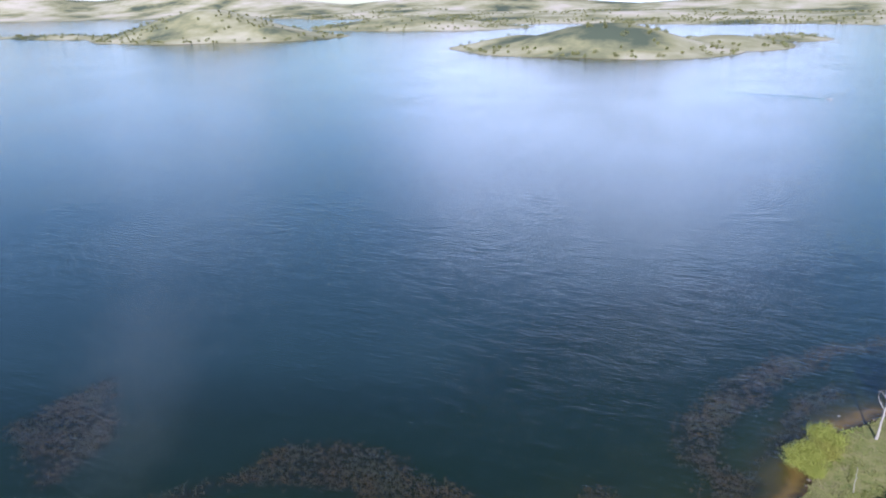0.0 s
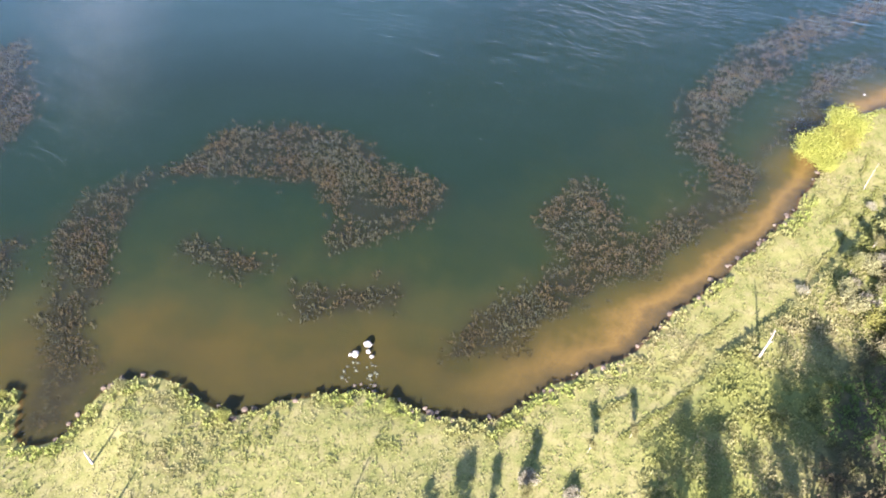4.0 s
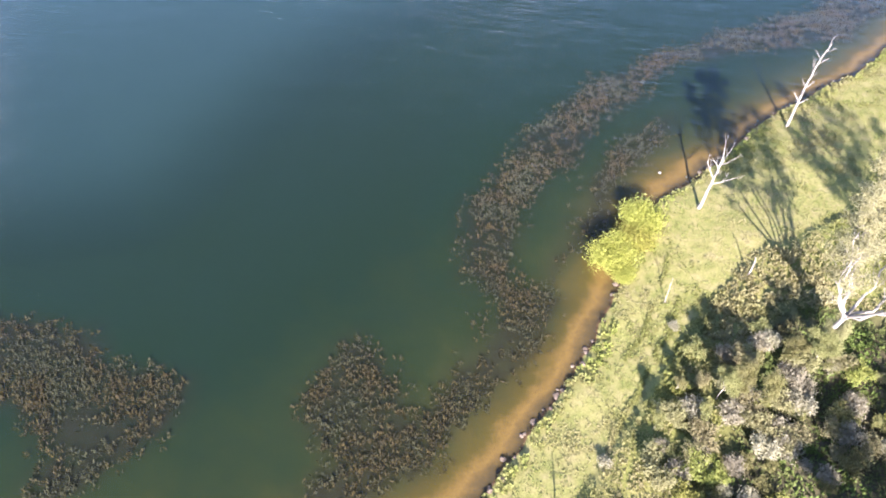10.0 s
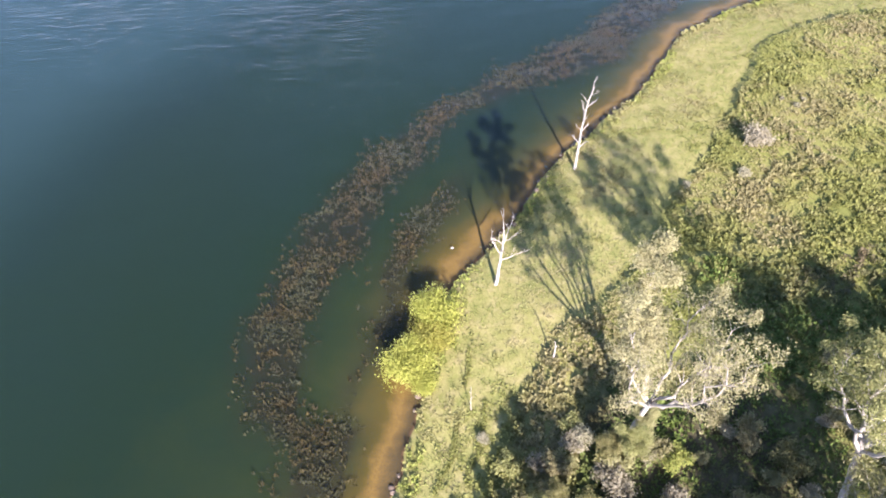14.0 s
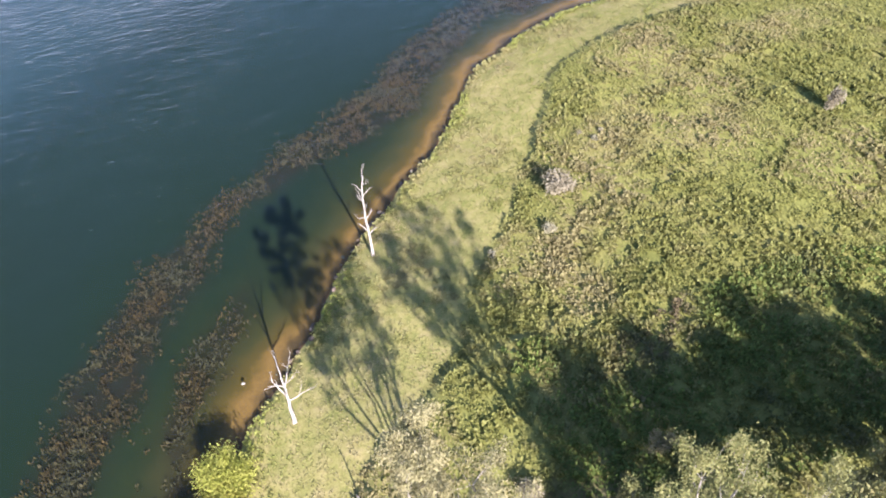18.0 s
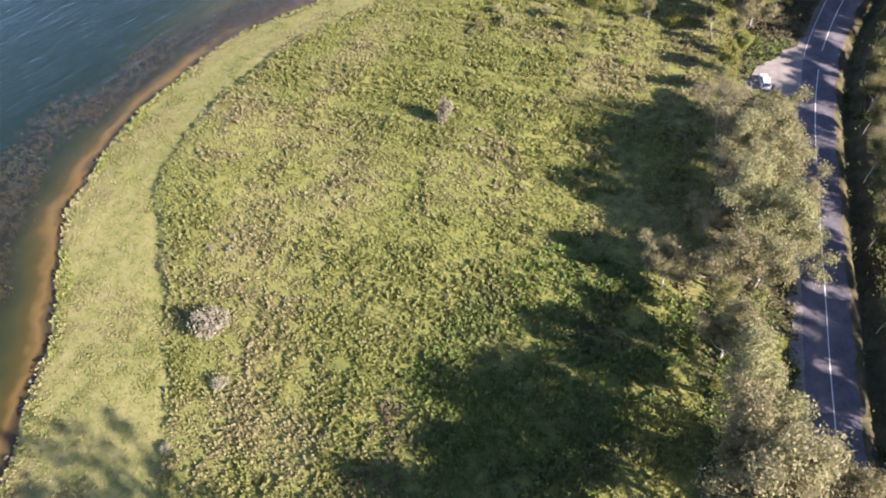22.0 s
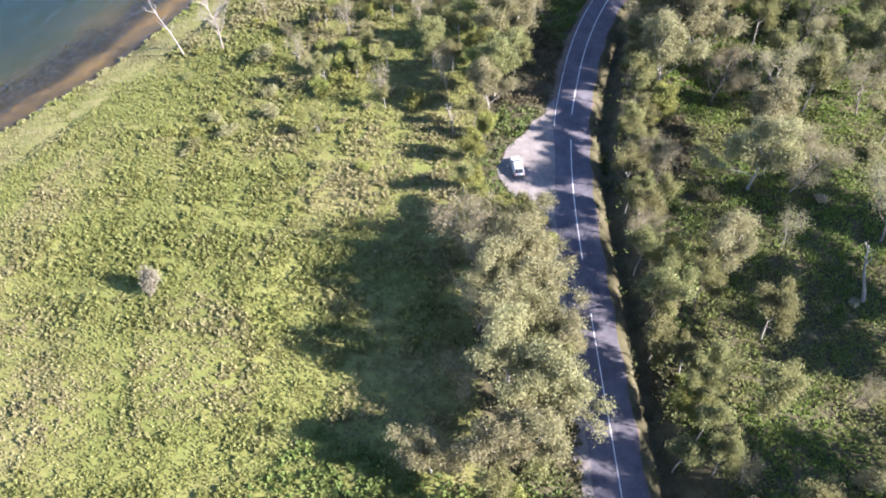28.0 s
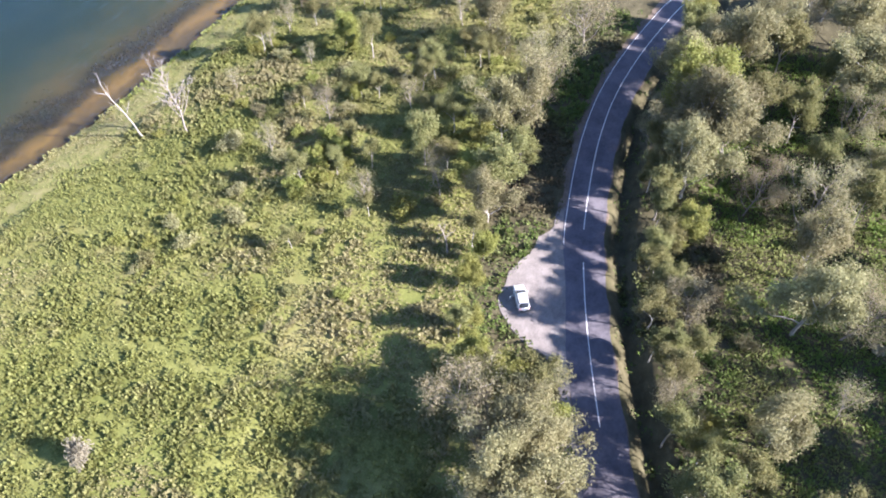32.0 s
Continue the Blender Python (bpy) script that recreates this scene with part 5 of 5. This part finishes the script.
for k in range(34):
    a, r = rnd.uniform(0, 6.28), 3.0 * math.sqrt(rnd.random())
    x, y = -57.2 + r * math.cos(a) * 1.1, -15.0 + r * math.sin(a)
    s = rnd.uniform(0.2, 0.55)
    m = Matrix.Translation((x, y, height(x, y) + 0.06)) @ Matrix.Rotation(rnd.uniform(0, 6), 4, "Z") @ Matrix.Diagonal((s, s, s, 1))
    if count < 3:
        rocks[count].matrix_basis = m
    else:
        copy_thing(rocks[count % 3], m @ Matrix.Diagonal((1 / rocks[count % 3].scale.x,) * 3 + (1,)))
    count += 1
for k in range(0, len(_fine), 1):
    x, y = _fine[k]
    if not (-95 < x < 60 and -45 < y < 130) or rnd.random() < 0.35:
        continue
    for _ in range(1 if rnd.random() < 0.6 else 2):
        px_, py_ = x + rnd.uniform(-1.1, 0.9), y + rnd.uniform(-0.9, 0.9)
        s = rnd.uniform(0.35, 1.0)
        m = Matrix.Translation((px_, py_, height(px_, py_) + 0.06)) @ Matrix.Rotation(rnd.uniform(0, 6), 4, "Z") @ Matrix.Diagonal((s, s, s, 1))
        if count < 3:
            rocks[count].matrix_basis = m
        else:
            copy_thing(rocks[count % 3], m @ Matrix.Diagonal((1 / rocks[count % 3].scale.x,) * 3 + (1,)))
        count += 1


# ---- the parked car ----
def loft(sections):
    """A closed skin over cross-sections, each a list of points of equal count."""
    bm = bmesh.new()
    rings = [[bm.verts.new(p) for p in s] for s in sections]
    for a, b in zip(rings, rings[1:]):
        for k in range(len(a)):
            bm.faces.new((a[k], a[(k + 1) % len(a)], b[(k + 1) % len(a)], b[k]))
    bm.faces.new(rings[0][::-1])
    bm.faces.new(rings[-1])
    bmesh.ops.recalc_face_normals(bm, faces=bm.faces[:])
    for f in bm.faces:
        f.smooth = True
    return bm


def ring(x, half, z0, z1, soft=0.12):
    """One cross-section of a car body at x: a rounded box outline."""
    return [Vector((x, -half + soft, z0)), Vector((x, half - soft, z0)), Vector((x, half, z0 + soft)), Vector((x, half * 1.0, (z0 + z1) / 2)), Vector((x, half * 0.97, z1 - soft)), Vector((x, half * 0.86, z1)),
            Vector((x, -half * 0.86, z1)), Vector((x, -half * 0.97, z1 - soft)), Vector((x, -half, (z0 + z1) / 2)), Vector((x, -half, z0 + soft))]


def wheel(x, y, car):
    tyre = bmesh.new()
    bmesh.ops.create_cone(tyre, cap_ends=True, segments=20, radius1=0.34, radius2=0.34, depth=0.22)
    bmesh.ops.bevel(tyre, geom=[e for e in tyre.edges if abs(e.verts[0].co.z - e.verts[1].co.z) < 1e-4], offset=0.035, segments=2, affect="EDGES")
    bmesh.ops.transform(tyre, matrix=pose(x, y, 0.34, 90), verts=tyre.verts)
    w = part("wheel", tyre, RUBBER, car, "black tyre on a grey rim")
    rim = bmesh.new()
    bmesh.ops.create_cone(rim, cap_ends=True, segments=16, radius1=0.22, radius2=0.19, depth=0.03)
    bmesh.ops.transform(rim, matrix=pose(x, y + (0.115 if y > 0 else -0.115), 0.34, -90 if y > 0 else 90), verts=rim.verts)
    part("rim", rim, ALLOY, w, "grey alloy rim")


def make_car():
    car = tagged(new("car"), "white hatchback car parked on the gravel pull-out", "car")
    part("body", loft([ring(-2.18, 0.74, 0.40, 0.86), ring(-2.05, 0.84, 0.28, 0.98), ring(-1.3, 0.89, 0.22, 1.0), ring(0.0, 0.90, 0.20, 0.98), ring(0.9, 0.90, 0.20, 0.97), ring(1.5, 0.88, 0.22, 0.90), ring(2.0, 0.82, 0.27, 0.78), ring(2.2, 0.70, 0.36, 0.66)]), CAR_WHITE, car)
    part("cabin", loft([ring(-2.0, 0.68, 0.94, 1.02, 0.03), ring(-1.62, 0.70, 0.94, 1.36, 0.1), ring(-1.3, 0.71, 0.94, 1.43, 0.1), ring(0.1, 0.72, 0.94, 1.45, 0.1), ring(0.45, 0.71, 0.94, 1.38, 0.1), ring(1.15, 0.68, 0.90, 0.97, 0.03)]), GLASS, car, "dark tinted car windows")
    part("roof", loft([ring(-1.45, 0.62, 1.40, 1.43, 0.012), ring(-1.25, 0.66, 1.42, 1.465, 0.015), ring(-0.5, 0.67, 1.45, 1.495, 0.015), ring(0.15, 0.66, 1.44, 1.48, 0.015), ring(0.38, 0.60, 1.40, 1.425, 0.01)]), CAR_WHITE, car, "white roof panel")
    for x0, x1 in ((-1.72, -1.52), (-0.55, -0.42), (0.30, 0.75)):
        for sgn in (-1, 1):
            part("pillar", loft([[Vector((x0, sgn * 0.735, 0.95)), Vector((x0 + 0.12, sgn * 0.735, 0.95)), Vector((x0 + 0.12, sgn * 0.70, 0.95)), Vector((x0, sgn * 0.70, 0.95))] if x0 < 0.2 else [Vector((x1 + 0.25, sgn * 0.73, 0.95)), Vector((x1 + 0.37, sgn * 0.73, 0.95)), Vector((x1 + 0.37, sgn * 0.69, 0.95)), Vector((x1 + 0.25, sgn * 0.69, 0.95))],
                                 [Vector((x0 + 0.1, sgn * 0.70, 1.42)), Vector((x0 + 0.2, sgn * 0.70, 1.42)), Vector((x0 + 0.2, sgn * 0.64, 1.42)), Vector((x0 + 0.1, sgn * 0.64, 1.42))]]), CAR_WHITE, car)
    for x in (-1.35, 1.35):
        for y in (-0.80, 0.80):
            wheel(x, y, car)
    for sgn in (-1, 1):
        part("headlight", box(0.28, 0.3, 0.13, (2.02, sgn * 0.58, 0.68), 0.03), LAMP_CLEAR, car, "clear headlight")
        part("tail_light", box(0.14, 0.22, 0.26, (-2.10, sgn * 0.66, 0.82), 0.03), LAMP_RED, car, "red tail light")
        part("door_mirror", box(0.12, 0.2, 0.14, (0.72, sgn * 0.99, 1.0), 0.03), CAR_WHITE, car)
    door = box(0.95, 0.05, 0.62, (0, 0, 0.62), 0.02)
    bmesh.ops.transform(door, matrix=pose(0.62, 0.92, 0.0, 0, 0, 0) @ pose(0, 0, 0, 0, 0, -58) @ pose(-0.48, 0, 0), verts=door.verts)
    part("front_door", door, CAR_WHITE, car, "open front door")
    part("bumper", box(0.16, 1.55, 0.22, (-2.16, 0, 0.42), 0.05), RUBBER, car, "dark rear bumper")
    part("number_plate", box(0.02, 0.4, 0.12, (-2.25, 0, 0.62), 0.005), PAINT, car, "plain pale plate")
    part("bonnet", box(0.9, 1.36, 0.03, (1.55, 0, 0.925), 0.012), CAR_WHITE, car)
    return car


make_car().matrix_basis = Matrix.Translation((171.1, 61.0, RZ + 0.0)) @ Matrix.Rotation(radians(30), 4, "Z")


# ---- the far shores ----
rng = np.random.default_rng(23)
x, y = rng.uniform(-2300, 700, 9000), rng.uniform(950, 3000, 9000)
z, _, _ = lie(x, y)
keep = (z > 0.6) & (wobble(x, y, 70.0, 4) + 0.5 * wobble(x, y, 23.0, 5) > rng.uniform(-0.3, 1.3, len(x)))
shorebelt = (z > 0.5) & (z < 9) & (rng.uniform(0, 1, len(x)) < 0.8)
keep |= shorebelt
# close stands of trees put on two hilltops to imitate the cloud shadow there
for hx, hy, rx, ry in ((-225.0, 1165.0, 85.0, 45.0), (-1215.0, 1385.0, 90.0, 45.0)):
    keep |= ((x - hx) / rx) ** 2 + ((y - hy) / ry) ** 2 < 1
ctr = np.stack([x, y, z + 2.5], 1)[keep]
far_leaf = leaf_cloud(rng, ctr, rng.uniform(2.0, 5.5, len(ctr)), 36, 3.0, 0.1, 1.1)
tagged(new("far_woods", quads("far_woods", far_leaf, LEAF_OLIVE)), "scattered woods and scrub on the far shores, two dense stands in place of cloud shadow", "trees", kind="stuff")


def make_boat():
    boat = tagged(new("motor_boat"), "small white motor boat out on the lake", "boat")
    part("hull", loft([[Vector((xx, -w, 0.55)), Vector((xx, w, 0.55)), Vector((xx, w * 0.7, -0.15)), Vector((xx, -w * 0.7, -0.15))] for xx, w in ((-2.6, 0.95), (-1.0, 1.05), (0.8, 1.0), (2.0, 0.6), (2.8, 0.08))]), CAR_WHITE, boat)
    part("windscreen", box(0.9, 1.3, 0.55, (0.3, 0, 0.8), 0.08, 0.8), GLASS, boat, "dark boat windscreen")
    part("outboard_motor", box(0.4, 0.4, 0.8, (-2.7, 0, 0.6), 0.08), RUBBER, boat, "black outboard motor")
    return boat


make_boat().matrix_basis = Matrix.Translation((49.0, 657.9, 0.0)) @ Matrix.Rotation(radians(-17), 4, "Z")


# the long low ridge of the boat's wake
v, f_ = [], []
for k in range(60):
    u = k / 59
    cx_, cy_ = 46.0 - 95.0 * u, 658.8 + 31.0 * u + 2.0 * math.sin(u * 5)
    w = 0.5 + 2.2 * u
    for off, hz in ((-w, -0.05), (-w * 0.2, 0.28 - 0.1 * u), (w, -0.05)):
        v.append((cx_ + off * 0.3, cy_ + off, hz))
    if k:
        f_ += [(3 * k - 3 + j, 3 * k - 2 + j, 3 * k + 1 + j, 3 * k + j) for j in (0, 1)]
tagged(new("boat_wake", mesh_from("boat_wake", v, f_, WATER)), "long low wake trailing behind the boat", "wake", kind="stuff")
